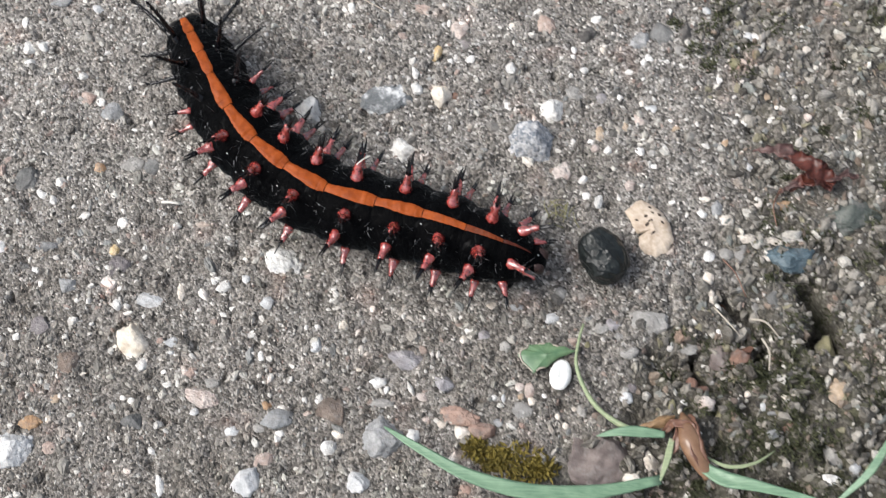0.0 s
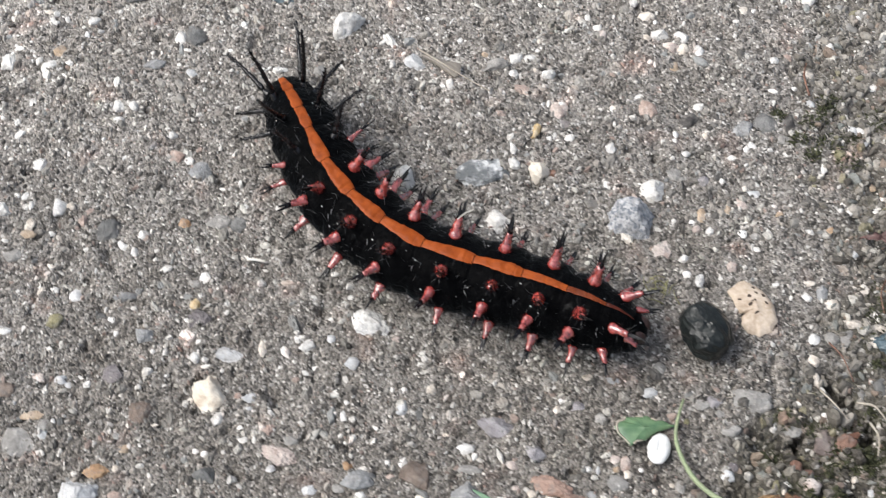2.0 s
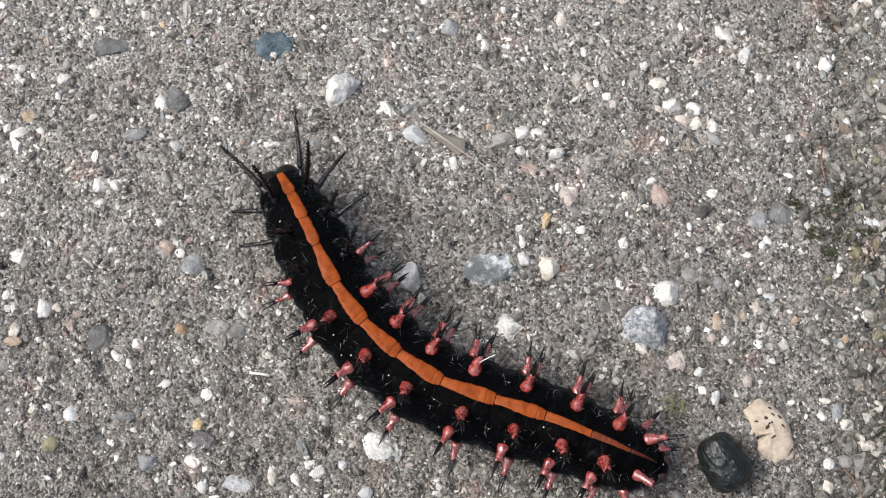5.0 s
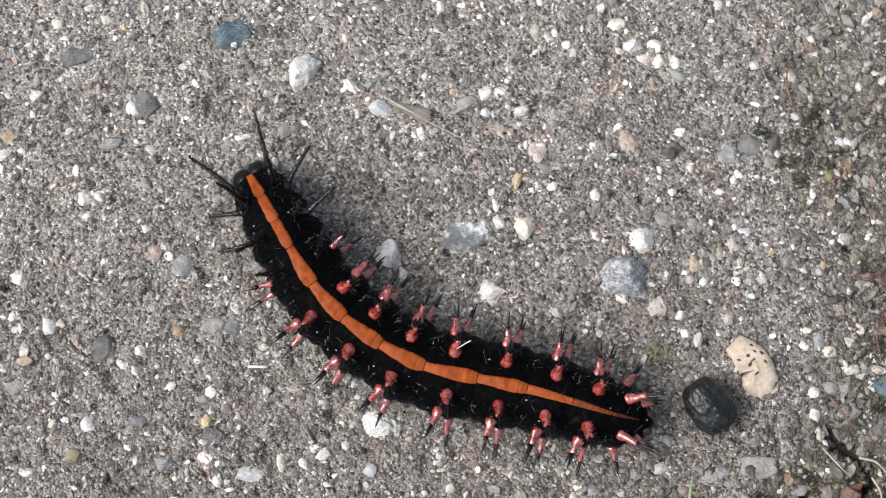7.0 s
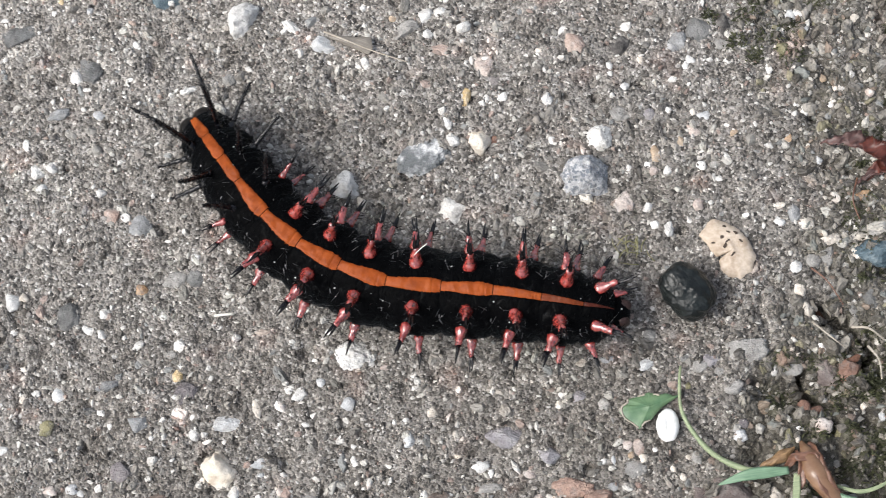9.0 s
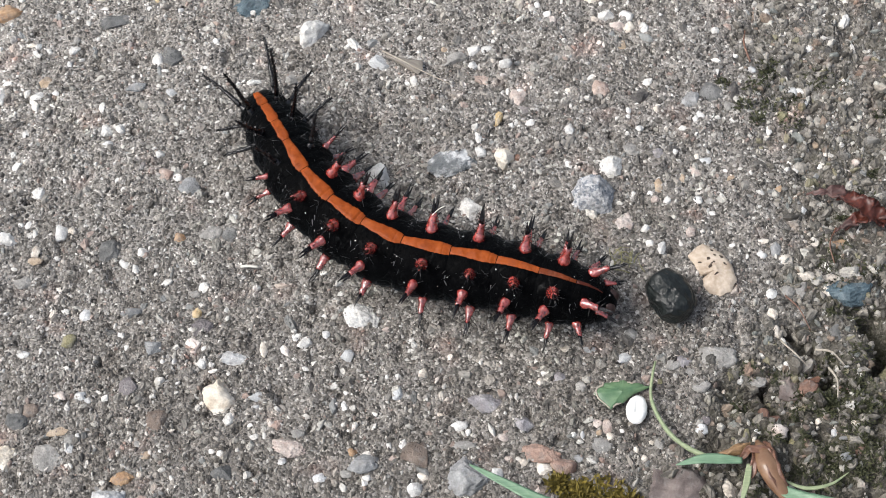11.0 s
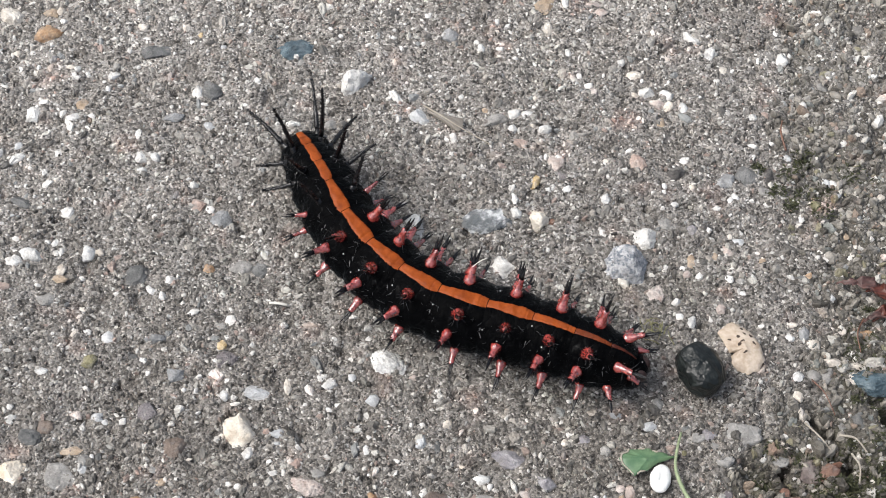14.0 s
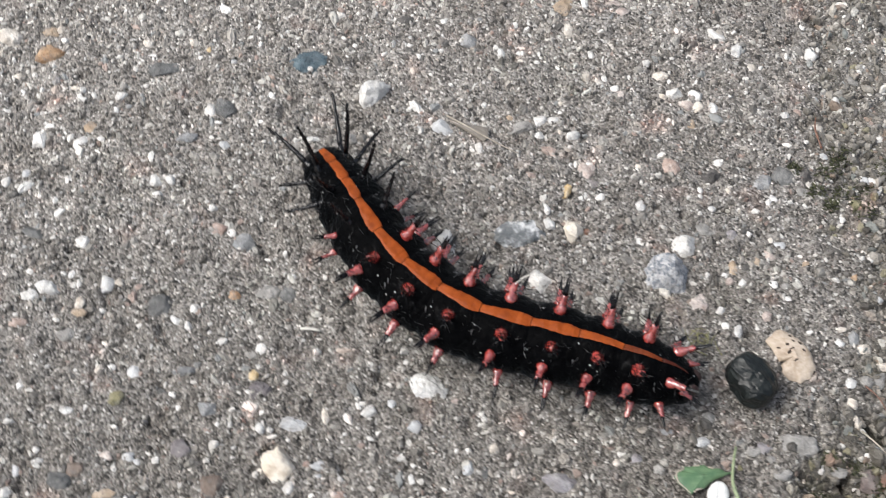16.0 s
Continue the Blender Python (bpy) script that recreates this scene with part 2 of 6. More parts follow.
GREEN = plant_material("green_blade", (0.085, 0.165, 0.10), (0.205, 0.32, 0.205), 0.42, (0.16, 3.0))
LEAF = plant_material("green_leaf_scrap", (0.055, 0.125, 0.065), (0.16, 0.25, 0.13), 0.35, (0.8, 1.2))
STEM = plant_material("pale_green_stem", (0.17, 0.22, 0.12), (0.32, 0.365, 0.22), 0.5)
STRAW = plant_material("dry_straw", (0.24, 0.205, 0.16), (0.48, 0.44, 0.37), 0.6)
HUSK = plant_material("brown_husk", (0.10, 0.055, 0.028), (0.40, 0.255, 0.13), 0.5, (0.2, 0.5))
SHEATH = plant_material("red_brown_sheath", (0.06, 0.027, 0.017), (0.23, 0.118, 0.078), 0.35, (0.2, 0.6))
BULB = plant_material("brown_bulb", (0.12, 0.062, 0.036), (0.27, 0.165, 0.10), 0.25, (0.9, 4.0))
BUD = plant_material("dried_red_bud", (0.022, 0.007, 0.006), (0.135, 0.036, 0.022), 0.4, (0.3, 1.2))
TWIG = plant_material("purple_brown_stalk", (0.03, 0.016, 0.015), (0.14, 0.075, 0.066), 0.45, (0.25, 1.5))
MOSS = plant_material("yellow_green_moss", (0.04, 0.033, 0.009), (0.27, 0.21, 0.04), 0.7, (0.2, 0.6))
DRYMOSS = plant_material("dry_olive_moss", (0.10, 0.095, 0.04), (0.27, 0.26, 0.13), 0.6, (0.2, 0.6))
DARKMOSS = plant_material("dark_moss", (0.016, 0.02, 0.011), (0.08, 0.085, 0.038), 0.8, (0.2, 0.6))
FIBRE = plant_material("white_fibre", (0.5, 0.48, 0.42), (0.8, 0.78, 0.72), 0.5)
WING = plant_material("brown_flake", (0.13, 0.116, 0.098), (0.26, 0.235, 0.20), 0.35)


def shell_material():
    n = Nodes("tan_seed_scale")
    base = n.ramp(n.noise(1.5, 5), [(0.3, (0.34, 0.26, 0.19)), (0.5, (0.50, 0.415, 0.33)), (0.75, (0.60, 0.52, 0.43))])
    rim = n.ramp(n.noise(0.35, 4), [(0.3, (0.80, 0.77, 0.72)), (0.6, (1.0, 1.0, 1.0)), (0.8, (1.08, 1.08, 1.08))])
    base = n.mix(0.8, base, rim, "MULTIPLY")
    return n.done(base, 0.55, n.bump(n.noise(0.3, 5), 0.05, 0.7), Specular_IOR_Level=0.35)


def seed_material():
    n = Nodes("white_seed")
    base = n.ramp(n.noise(0.6, 5), [(0.3, (0.60, 0.60, 0.57)), (0.7, (0.86, 0.86, 0.84))])
    return n.done(base, 0.4, n.bump(n.noise(0.2, 4), 0.03, 0.5))


def frass_material():
    n = Nodes("green_black_dropping")
    base = n.ramp(n.noise(0.7, 6, 0.65), [(0.35, (0.004, 0.0055, 0.0055)), (0.55, (0.010, 0.013, 0.0125)), (0.78, (0.022, 0.028, 0.027))])
    normal = n.bump(n.noise(0.3, 3), 0.03, 0.5, n.bump(n.noise(1.0, 3), 0.3, 0.6))
    return n.done(base, n.ramp(n.noise(0.8, 3), [(0.4, grey(0.3)), (0.7, grey(0.55))]), normal, Specular_IOR_Level=0.4)


def velvet_material():
    n = Nodes("velvet_black_skin")
    base = n.ramp(n.noise(0.5, 5), [(0.3, (0.0006, 0.0006, 0.0007)), (0.7, (0.0022, 0.0023, 0.0026))])
    speck = n.ramp(n.cells(0.75, "Distance"), [(0.08, (1, 1, 1)), (0.11, (0, 0, 0))])
    pick = n.math("GREATER_THAN", n.add("ShaderNodeSeparateColor", {"Color": n.cells(0.75)}).outputs[0], 0.72)
    base = n.mix(n.math("MULTIPLY", speck, pick), base, (0.5, 0.5, 0.5))
    # fine folds round the body: short, broken, shiny on their crests
    fold = n.add("ShaderNodeAttribute", attribute_name="fold").outputs["Vector"]
    folds = n.add("ShaderNodeTexNoise", {"Vector": fold, "Scale": 1.0, "Detail": 2.0, "Roughness": 0.5, "Distortion": 1.2}).outputs["Fac"]
    gloss = n.ramp(folds, [(0.60, grey(0.015)), (0.72, grey(0.10)), (0.84, grey(0.5))])
    rough = n.ramp(n.noise(0.3, 4), [(0.4, grey(0.5)), (0.65, grey(0.25))])
    normal = n.bump(n.noise(0.12, 4), 0.06, 0.8, n.bump(folds, 0.25, 0.7))
    return n.done(base, rough, normal, Specular_IOR_Level=gloss, Sheen_Weight=0.03, Sheen_Roughness=0.45, Sheen_Tint=(0.55, 0.72, 0.85, 1.0))


def stripe_material(name, share):
    n = Nodes(name)
    base = n.ramp(n.noise(0.9, 5), [(0.3, (0.19 * share, 0.036 * share, 0.004)), (0.55, (0.27 * share, 0.054 * share, 0.006)), (0.8, (0.34 * share, 0.076 * share, 0.010))])
    fold = n.noise(0.22, 4)
    return n.done(base, 0.5, n.bump(fold, 0.04, 0.6), Specular_IOR_Level=0.2)


def spine_material():
    n = Nodes("coral_red_spine")
    base = n.ramp(n.noise(0.35, 4), [(0.32, (0.10, 0.010, 0.008)), (0.50, (0.28, 0.034, 0.027)), (0.72, (0.44, 0.085, 0.068))])
    return n.done(base, 0.14, n.bump(n.noise(0.28, 3), 0.14, 0.8), Specular_IOR_Level=1.0, Coat_Weight=1.0, Coat_Roughness=0.06, Coat_IOR=1.75)


def glossy_black_material():
    n = Nodes("glossy_black_chitin")
    base = n.ramp(n.noise(0.3, 3), [(0.3, (0.001, 0.001, 0.0013)), (0.7, (0.004, 0.004, 0.0055))])
    return n.done(base, 0.2, n.bump(n.noise(0.12, 3), 0.05, 0.8), Specular_IOR_Level=0.55)


DULL_STRIPE = [stripe_material("faded_orange_stripe", 0.5), stripe_material("dull_orange_stripe", 0.22)]
FLAP = plant_material("pinkish_brown_skin", (0.012, 0.006, 0.005), (0.07, 0.035, 0.03), 0.45, (0.2, 0.4))
FUZZ = plant_material("dull_black_hair", (0.001, 0.001, 0.0012), (0.005, 0.005, 0.006), 0.5)
FUZZ.node_tree.nodes["Principled BSDF"].inputs["Specular IOR Level"].default_value = 0.03
# this pale colour carries the glints of shiny hairs and folds
PALE = plant_material("pale_hair_glint", (0.05, 0.05, 0.053), (0.26, 0.26, 0.27), 0.4)
HEAD = plant_material("brown_black_head", (0.002, 0.0017, 0.0015), (0.012, 0.010, 0.009), 0.3, (0.3, 0.5))
HEAD.node_tree.nodes["Principled BSDF"].inputs["Specular IOR Level"].default_value = 0.2
SPECK = plant_material("dark_brown_speck", (0.02, 0.012, 0.008), (0.07, 0.045, 0.03), 0.6)
CONCRETE, SHELL, SEED, FRASS = concrete_material(), shell_material(), seed_material(), frass_material()
VELVET, STRIPE, RED, BLACK = velvet_material(), stripe_material("orange_stripe", 1.0), spine_material(), glossy_black_material()
SAND = grain_material("sand_grains", [(0.0, (0.045, 0.042, 0.039)), (0.16, (0.13, 0.122, 0.113)), (0.32, (0.255, 0.242, 0.227)), (0.54, (0.355, 0.339, 0.32)),
                                      (0.70, (0.30, 0.235, 0.208)), (0.76, (0.48, 0.465, 0.44)), (0.90, (0.72, 0.71, 0.69))])
GRAVEL = grain_material("mixed_gravel", [(0.0, (0.10, 0.095, 0.09)), (0.11, (0.20, 0.192, 0.18)), (0.32, (0.30, 0.29, 0.27)), (0.52, (0.38, 0.355, 0.325)),
                                         (0.62, (0.26, 0.27, 0.272)), (0.68, (0.50, 0.49, 0.46)), (0.79, (0.35, 0.28, 0.25)), (0.84, (0.72, 0.71, 0.69))])
GRIT = grain_material("dusty_grit", [(0.0, (0.09, 0.083, 0.072)), (0.14, (0.16, 0.15, 0.132)), (0.34, (0.235, 0.222, 0.20)), (0.56, (0.31, 0.295, 0.268)),
                                     (0.68, (0.27, 0.215, 0.175)), (0.74, (0.235, 0.25, 0.24)), (0.80, (0.26, 0.245, 0.17)), (0.84, (0.40, 0.38, 0.345)), (0.94, (0.62, 0.605, 0.57))])


# ---- mesh helpers ----
def mesh_object(name, bm, material, smooth=True):
    data = bpy.data.meshes.new(name)
    bm.to_mesh(data)
    bm.free()
    data.materials.append(material)
    if smooth:
        data.shade_smooth()
    return new(name, data)


def part(name, bm, material, parent, label="", smooth=True):
    ob = mesh_object(name, bm, material, smooth)
    ob.parent = parent
    return tagged(ob, label)


def smoothstep(a, b, x):
    t = np.clip((x - a) / (b - a), 0, 1)
    return t * t * (3 - 2 * t)


def value_noise(x, y, size, seed):
    """Smooth noise from -1 to 1 over the plane, with lumps of about that size."""
    x, y = np.asarray(x, float) / size, np.asarray(y, float) / size
    i, j = np.floor(x).astype(np.int64), np.floor(y).astype(np.int64)
    u, v = x - i, y - j
    u, v = u * u * (3 - 2 * u), v * v * (3 - 2 * v)

    def corner(a, b):
        h = (a * 374761393 + b * 668265263 + seed * 974634777) & 0x7FFFFFFF
        h = ((h ^ (h >> 13)) * 1274126177) & 0x7FFFFFFF
        return ((h ^ (h >> 16)) & 0xFFFF) / 32767.5 - 1

    return ((corner(i, j) * (1 - u) + corner(i + 1, j) * u) * (1 - v)
            + (corner(i, j + 1) * (1 - u) + corner(i + 1, j + 1) * u) * v)


EDGE_Y = (-400, -45, -34, -27, -20, -12, 0, 10, 30, 400)
EDGE_X = (33, 33, 38.5, 44.5, 50.5, 54.5, 55.5, 53.5, 53, 53)


def gully(x, y):
    """How deep the cracks along the slab's broken edge are, 0 to 1."""
    x = np.asarray(x)
    deep = 0 * x
    for rows, wide, most in ((((-20, 64.4), (-17, 63.4), (-15, 62.6), (-13, 61.9)), 1.7, 1.0), (((-21.5, 58.9), (-19.6, 59.4), (-18.6, 59.2)), 0.8, 0.7),
                             (((-24, 53.6), (-22.5, 53.4), (-20, 53.2)), 0.9, 0.7), (((-19.8, 59.3), (-18.4, 57.6), (-17.2, 56.5), (-14.7, 55.1)), 0.75, 0.65)):
        ys, xs = zip(*rows)
        off = np.abs(x - np.interp(y, ys, xs) + 0.9 * value_noise(x, y, 2.4, 12) + 0.4 * value_noise(x, y, 0.8, 14))
        along = smoothstep(ys[0] - 1, ys[0] + 1, y) * (1 - smoothstep(ys[-1] - 1.5, ys[-1] + 0.5, y))
        deep = np.maximum(deep, most * along * (1 - smoothstep(0.25 * wide, wide, off)))
    return deep


def soil_share(x, y):
    """0 on the concrete, 1 past its broken edge, where soil and grit lie."""
    off = np.asarray(x) - np.interp(y, EDGE_Y, EDGE_X) + 1.8 * value_noise(x, y, 3.5, 5) + 0.8 * value_noise(x, y, 1.2, 6)
    return np.maximum(gully(x, y), smoothstep(-1.5, 3.5, off) * np.interp(y, (-26, -21, -17, -12, 3, 12, 20), (1.0, 0.9, 0.7, 0.64, 0.55, 0.5, 0.3)))


def ground_height(x, y):
    near = np.exp(-(np.maximum(np.abs(np.asarray(x) - 22) - 60, 0) ** 2 + np.maximum(np.abs(np.asarray(y)) - 50, 0) ** 2) / 1e4)
    soil = soil_share(x, y)
    h = 0.18 * value_noise(x, y, 6, 1) + 0.20 * value_noise(x, y, 1.9, 2) + 0.17 * value_noise(x, y, 0.9, 3)
    pits = np.clip(value_noise(x, y, 1.3, 9) + 0.5 * value_noise(x, y, 0.6, 10) - 0.62, 0, 1)
    h = h - 1.2 * pits
    h = h + soil * (-0.7 + 0.8 * value_noise(x, y, 3.2, 7) + 0.65 * value_noise(x, y, 1.1, 8) - 1.1 * np.clip(value_noise(x, y, 1.6, 15) - 0.15, 0, 1))
    h = h - 3.2 * gully(x, y)
    return h * near


# ---- the ground: one sheet, fine under the camera, wide to the horizon ----
def make_ground():
    far = [60, 95, 160, 300, 700, 2000, 8000, 40000, 250000, 3000000]
    fx = np.r_[[22 - 52 - f for f in reversed(far)], np.arange(-30, 74.01, 0.23), [22 + 52 + f for f in far]]
    fy = np.r_[[-42 - f for f in reversed(far)], np.arange(-42, 38.01, 0.23), [38 + f for f in far]]
    gx, gy = np.meshgrid(fx, fy)
    gz = ground_height(gx, gy) + 0.08 * value_noise(gx, gy, 0.45, 4)
    nx, ny = len(fx), len(fy)
    verts = np.stack([gx, gy, gz], -1).reshape(-1, 3) * MM
    a = (np.arange(ny - 1)[:, None] * nx + np.arange(nx - 1)).ravel()
    faces = np.stack([a, a + 1, a + nx + 1, a + nx], 1)
    ob = tagged(new("ground", mesh_from(verts, faces, "ground", CONCRETE)), "rough grey weathered concrete with sandy grain and soil past its broken edge",
                "ground", kind="structure")
    soil = ob.data.attributes.new("soil", "FLOAT", "POINT")
    soil.data.foreach_set("value", soil_share(gx, gy).ravel().astype(np.float32))
    return ob


def mesh_from(verts, faces, name, material):
    """A mesh from arrays of places and of faces with equally many corners."""
    data = bpy.data.meshes.new(name)
    data.vertices.add(len(verts))
    data.vertices.foreach_set("co", np.ascontiguousarray(verts, np.float32).ravel())
    count, k = faces.shape
    data.loops.add(count * k)
    data.loops.foreach_set("vertex_index", faces.astype(np.int32).ravel())
    data.polygons.add(count)
    data.polygons.foreach_set("loop_start", np.arange(0, count * k, k, dtype=np.int32))
    data.polygons.foreach_set("use_smooth", np.ones(count, bool))
    data.materials.append(material)
    data.update(calc_edges=True)
    data.validate()
    return data


def grains(name, material, x, y, size, label, category, rng, sink=0.3, k=6, levels=((1.0, 0.0), (0.6, 0.85)), rough=0.35, smooth=False):
    """Many small stones part sunk in the ground, joined; levels are rings of (radius, height) under a peak."""
    count = len(x)
    turn = rng.uniform(0, 2 * np.pi, (count, 1)) + np.linspace(0, 2 * np.pi, k, endpoint=False)
    radius = size[:, None] * 0.5 * rng.uniform(1 - rough, 1 + 0.7 * rough, (count, k))
    long = rng.uniform(1.0, 1.7, (count, 1))
    lean = rng.uniform(0, np.pi, (count, 1))
    px, py = np.cos(turn) * radius * long, np.sin(turn) * radius / long ** 0.5
    px, py = px * np.cos(lean) - py * np.sin(lean), px * np.sin(lean) + py * np.cos(lean)
    tall = size[:, None] * rng.uniform(0.4, 0.85, (count, 1))
    base = ground_height(x, y)[:, None] - sink * tall
    tilt = rng.uniform(-0.5, 0.5, (count, 2)) * rough / 0.35
    rings = []
    for share, up in levels:
        wob = rng.uniform(1 - 0.35 * rough, 1 + 0.35 * rough, (count, k))
        qx, qy = px * share * wob, py * share * wob
        rings.append(np.stack([x[:, None] + qx, y[:, None] + qy, base + tall * up * rng.uniform(1 - 0.6 * rough, 1 + 0.4 * rough, (count, k))
                               + (up > 0) * (qx * tilt[:, :1] + qy * tilt[:, 1:])], -1))
    peak = np.stack([x[:, None] + px.mean(1, keepdims=True) + rng.uniform(-0.12, 0.12, (count, 1)) * size[:, None],
                     y[:, None] + py.mean(1, keepdims=True) + rng.uniform(-0.12, 0.12, (count, 1)) * size[:, None],
                     base + tall * rng.uniform(1 - 0.3 * rough, 1 + 0.3 * rough, (count, 1))], -1)
    verts = np.concatenate([*rings, peak], 1).reshape(-1, 3) * MM
    tris, m = [], len(levels)
    for i in range(k):
        j = (i + 1) % k
        for r in range(m - 1):
            tris += [(r * k + i, r * k + j, r * k + k + j), (r * k + i, r * k + k + j, r * k + k + i)]
        tris.append(((m - 1) * k + i, (m - 1) * k + j, m * k))
    faces = (np.arange(count)[:, None, None] * (m * k + 1) + np.array(tris)).reshape(-1, 3)
    data = mesh_from(verts, faces, name, material)
    data.polygons.foreach_set("use_smooth", np.full(len(faces), smooth))
    return tagged(new(name, data), label, category, kind="stuff")


def scatter(rng, count, box=(-29, 73, -41, 37)):
    return rng.uniform(box[0], box[1], count), rng.uniform(box[2], box[3], count)


ROUNDED = ((1.0, 0.0), (0.97, 0.42), (0.78, 0.78), (0.42, 0.96))


def make_grains():
    rng = np.random.default_rng(11)
    x, y = scatter(rng, 88000)
    size = np.clip(rng.lognormal(-1.55, 0.45, len(x)), 0.09, 0.7)
    clump = 0.64 + 0.5 * value_noise(x, y, 2.0, 21) + 0.3 * value_noise(x, y, 7, 22)
    keep = (rng.random(len(x)) < clump * (1 - (0.3 + 0.6 * smoothstep(19, 25, -y)) * soil_share(x, y) * (y < -8))) & (gully(x, y) < 0.4)
    grains("sand", SAND, x[keep], y[keep], size[keep], "fine sand grains bedded in the worn concrete", "sand", rng, 0.42, 5)
    x, y = scatter(rng, 6400)
    keep = (rng.random(len(x)) < 1 - (0.3 + 0.5 * smoothstep(19, 25, -y)) * soil_share(x, y) * (y < -8)) & (gully(x, y) < 0.3)
    x, y = x[keep], y[keep]
    size = np.clip(rng.lognormal(-0.85, 0.42, len(x)), 0.26, 1.3)
    grains("gravel", GRAVEL, x, y, size, "small mixed stone chips bedded in the concrete", "gravel", rng, 0.62, 8, ROUNDED, 0.3)
    x, y = scatter(rng, 9500, (44, 73, -41, 37))
    keep = (rng.random(len(x)) < 1.5 * soil_share(x, y) * (1 - 0.5 * smoothstep(20, 26, -y))) & (gully(x, y) < 0.5)
    x, y = x[keep], y[keep]
    size = np.clip(rng.lognormal(-0.85, 0.42, len(x)), 0.22, 1.3)
    grains("loose_grit", GRIT, x, y, size, "loose dusty grit and small stones on dark soil", "grit", rng, 0.28, 8, ROUNDED, 0.36)


# ---- pebbles ----
PEBBLES, CHIPS = [], []


def pebble(x, y, wide, deep, turn, colour, tall):
    """One stone, part sunk in the ground: a lumpy ball broken flat on some sides."""
    rng = random.Random(len(PEBBLES) * 7 + 3)
    bm = bmesh.new()
    bmesh.ops.create_icosphere(bm, subdivisions=5 if wide > 3 else 4 if wide > 1.5 else 3 if wide > 0.6 else 2, radius=1)
    cuts = []
    for _ in range(rng.randint(8, 13)):
        a, up = rng.uniform(0, 2 * math.pi), rng.uniform(-0.2, 1.0)
        cuts.append((Vector((math.cos(a), math.sin(a), up)).normalized(), rng.uniform(0.60, 0.88)))
    off = Vector((rng.uniform(-50, 50), rng.uniform(-50, 50), rng.uniform(-50, 50)))
    lumpy = 1.3 if colour in ("white", "pinkwhite", "cream") else 0.8
    for v in bm.verts:
        p = v.co.normalized()
        p *= 1.03 + 0.26 * noise.noise(p * 1.5 + off) + 0.17 * noise.noise(p * 3.1 + off)
        for way, reach in cuts:
            over = p.dot(way) - reach
            if over > 0:
                p -= way * over * 0.93
        p *= 1 + lumpy * (0.10 * noise.noise(p * 5 + off) + 0.08 * noise.noise(p * 10 + off) + 0.05 * noise.noise(p * 19 + off))
        v.co = Vector((p.x * wide * 0.58, p.y * deep * 0.58, p.z * max(tall, 0.12) * 1.05)) * MM
    low = float(ground_height(x, y))
    place = pose(x * MM, y * MM, (low - 0.12 * tall) * MM, rng.uniform(-8, 8), rng.uniform(-8, 8), turn)
    if max(wide, deep) < 0.8:
        CHIPS.append((bm, place, colour))
        PEBBLES.append(None)
        return
    ob = mesh_object("pebble", bm, STONE[colour])
    ob.matrix_world = place
    PEBBLES.append(tagged(ob, STONE_WORDS[colour] + " bedded in rough concrete", "pebble", "pebbles on the concrete"))


def join_chips():
    """The smallest pebbles, too many to count, as one mesh."""
    joined, colours = bmesh.new(), list(STONE)
    for bm, place, colour in CHIPS:
        for face in bm.faces:
            face.material_index = colours.index(colour)
        bm.transform(place)
        data = bpy.data.meshes.new("chip")
        bm.to_mesh(data)
        bm.free()
        joined.from_mesh(data)
        bpy.data.meshes.remove(data)
    ob = mesh_object("small_pebbles", joined, STONE[colours[0]])
    for colour in colours[1:]:
        ob.data.materials.append(STONE[colour])
    tagged(ob, "scattered tiny white and coloured pebbles bedded in concrete", "pebbles", kind="stuff")


# ---- caterpillar ----
# Along the back, head to tail: x, y, height of the axis, half width, half height.
AXIS = [(7.0, 7.0, 3.1, 2.0, 1.85), (8.2, 4.9, 3.5, 2.5, 2.65), (9.45, 2.65, 3.85, 2.85, 3.05), (10.6, 0.55, 4.1, 3.0, 3.2), (12.3, -2.3, 4.0, 3.2, 3.25),
        (14.75, -5.15, 3.75, 3.35, 3.25), (17.8, -7.5, 3.5, 3.4, 3.2), (21.45, -9.45, 3.4, 3.4, 3.15), (25.8, -10.6, 3.35, 3.4, 3.1),
        (29.9, -11.6, 3.35, 3.3, 3.1), (33.6, -12.75, 3.35, 3.1, 3.1), (36.6, -13.75, 3.3, 2.75, 2.95), (38.75, -14.3, 2.9, 1.9, 2.2)]
SEGMENTS = len(AXIS) - 1


def axis_at(s):
    """The axis at s segments from the front, by a smooth curve through AXIS."""
    i = min(max(int(s), 0), SEGMENTS - 1)
    u = s - i
    p = [np.array(AXIS[min(max(k, 0), SEGMENTS)]) for k in (i - 1, i, i + 1, i + 2)]
    if i == 0:
        p[0] = 2 * p[1] - p[2]
    if i == SEGMENTS - 1:
        p[3] = 2 * p[2] - p[1]
    return 0.5 * (2 * p[1] + (p[2] - p[0]) * u + (2 * p[0] - 5 * p[1] + 4 * p[2] - p[3]) * u * u + (3 * p[1] - p[0] - 3 * p[2] + p[3]) * u ** 3)


def body_frame(s):
    """The place on the axis, forward, right and up there, half width and half height."""
    c, d = axis_at(s), axis_at(min(s + 0.02, SEGMENTS)) - axis_at(max(s - 0.02, 0))
    forward = -Vector(d[:3]).normalized()
    right = forward.cross(Vector((0, 0, 1))).normalized()
    return Vector(c[:3]), forward, right, right.cross(forward), c[3], c[4]


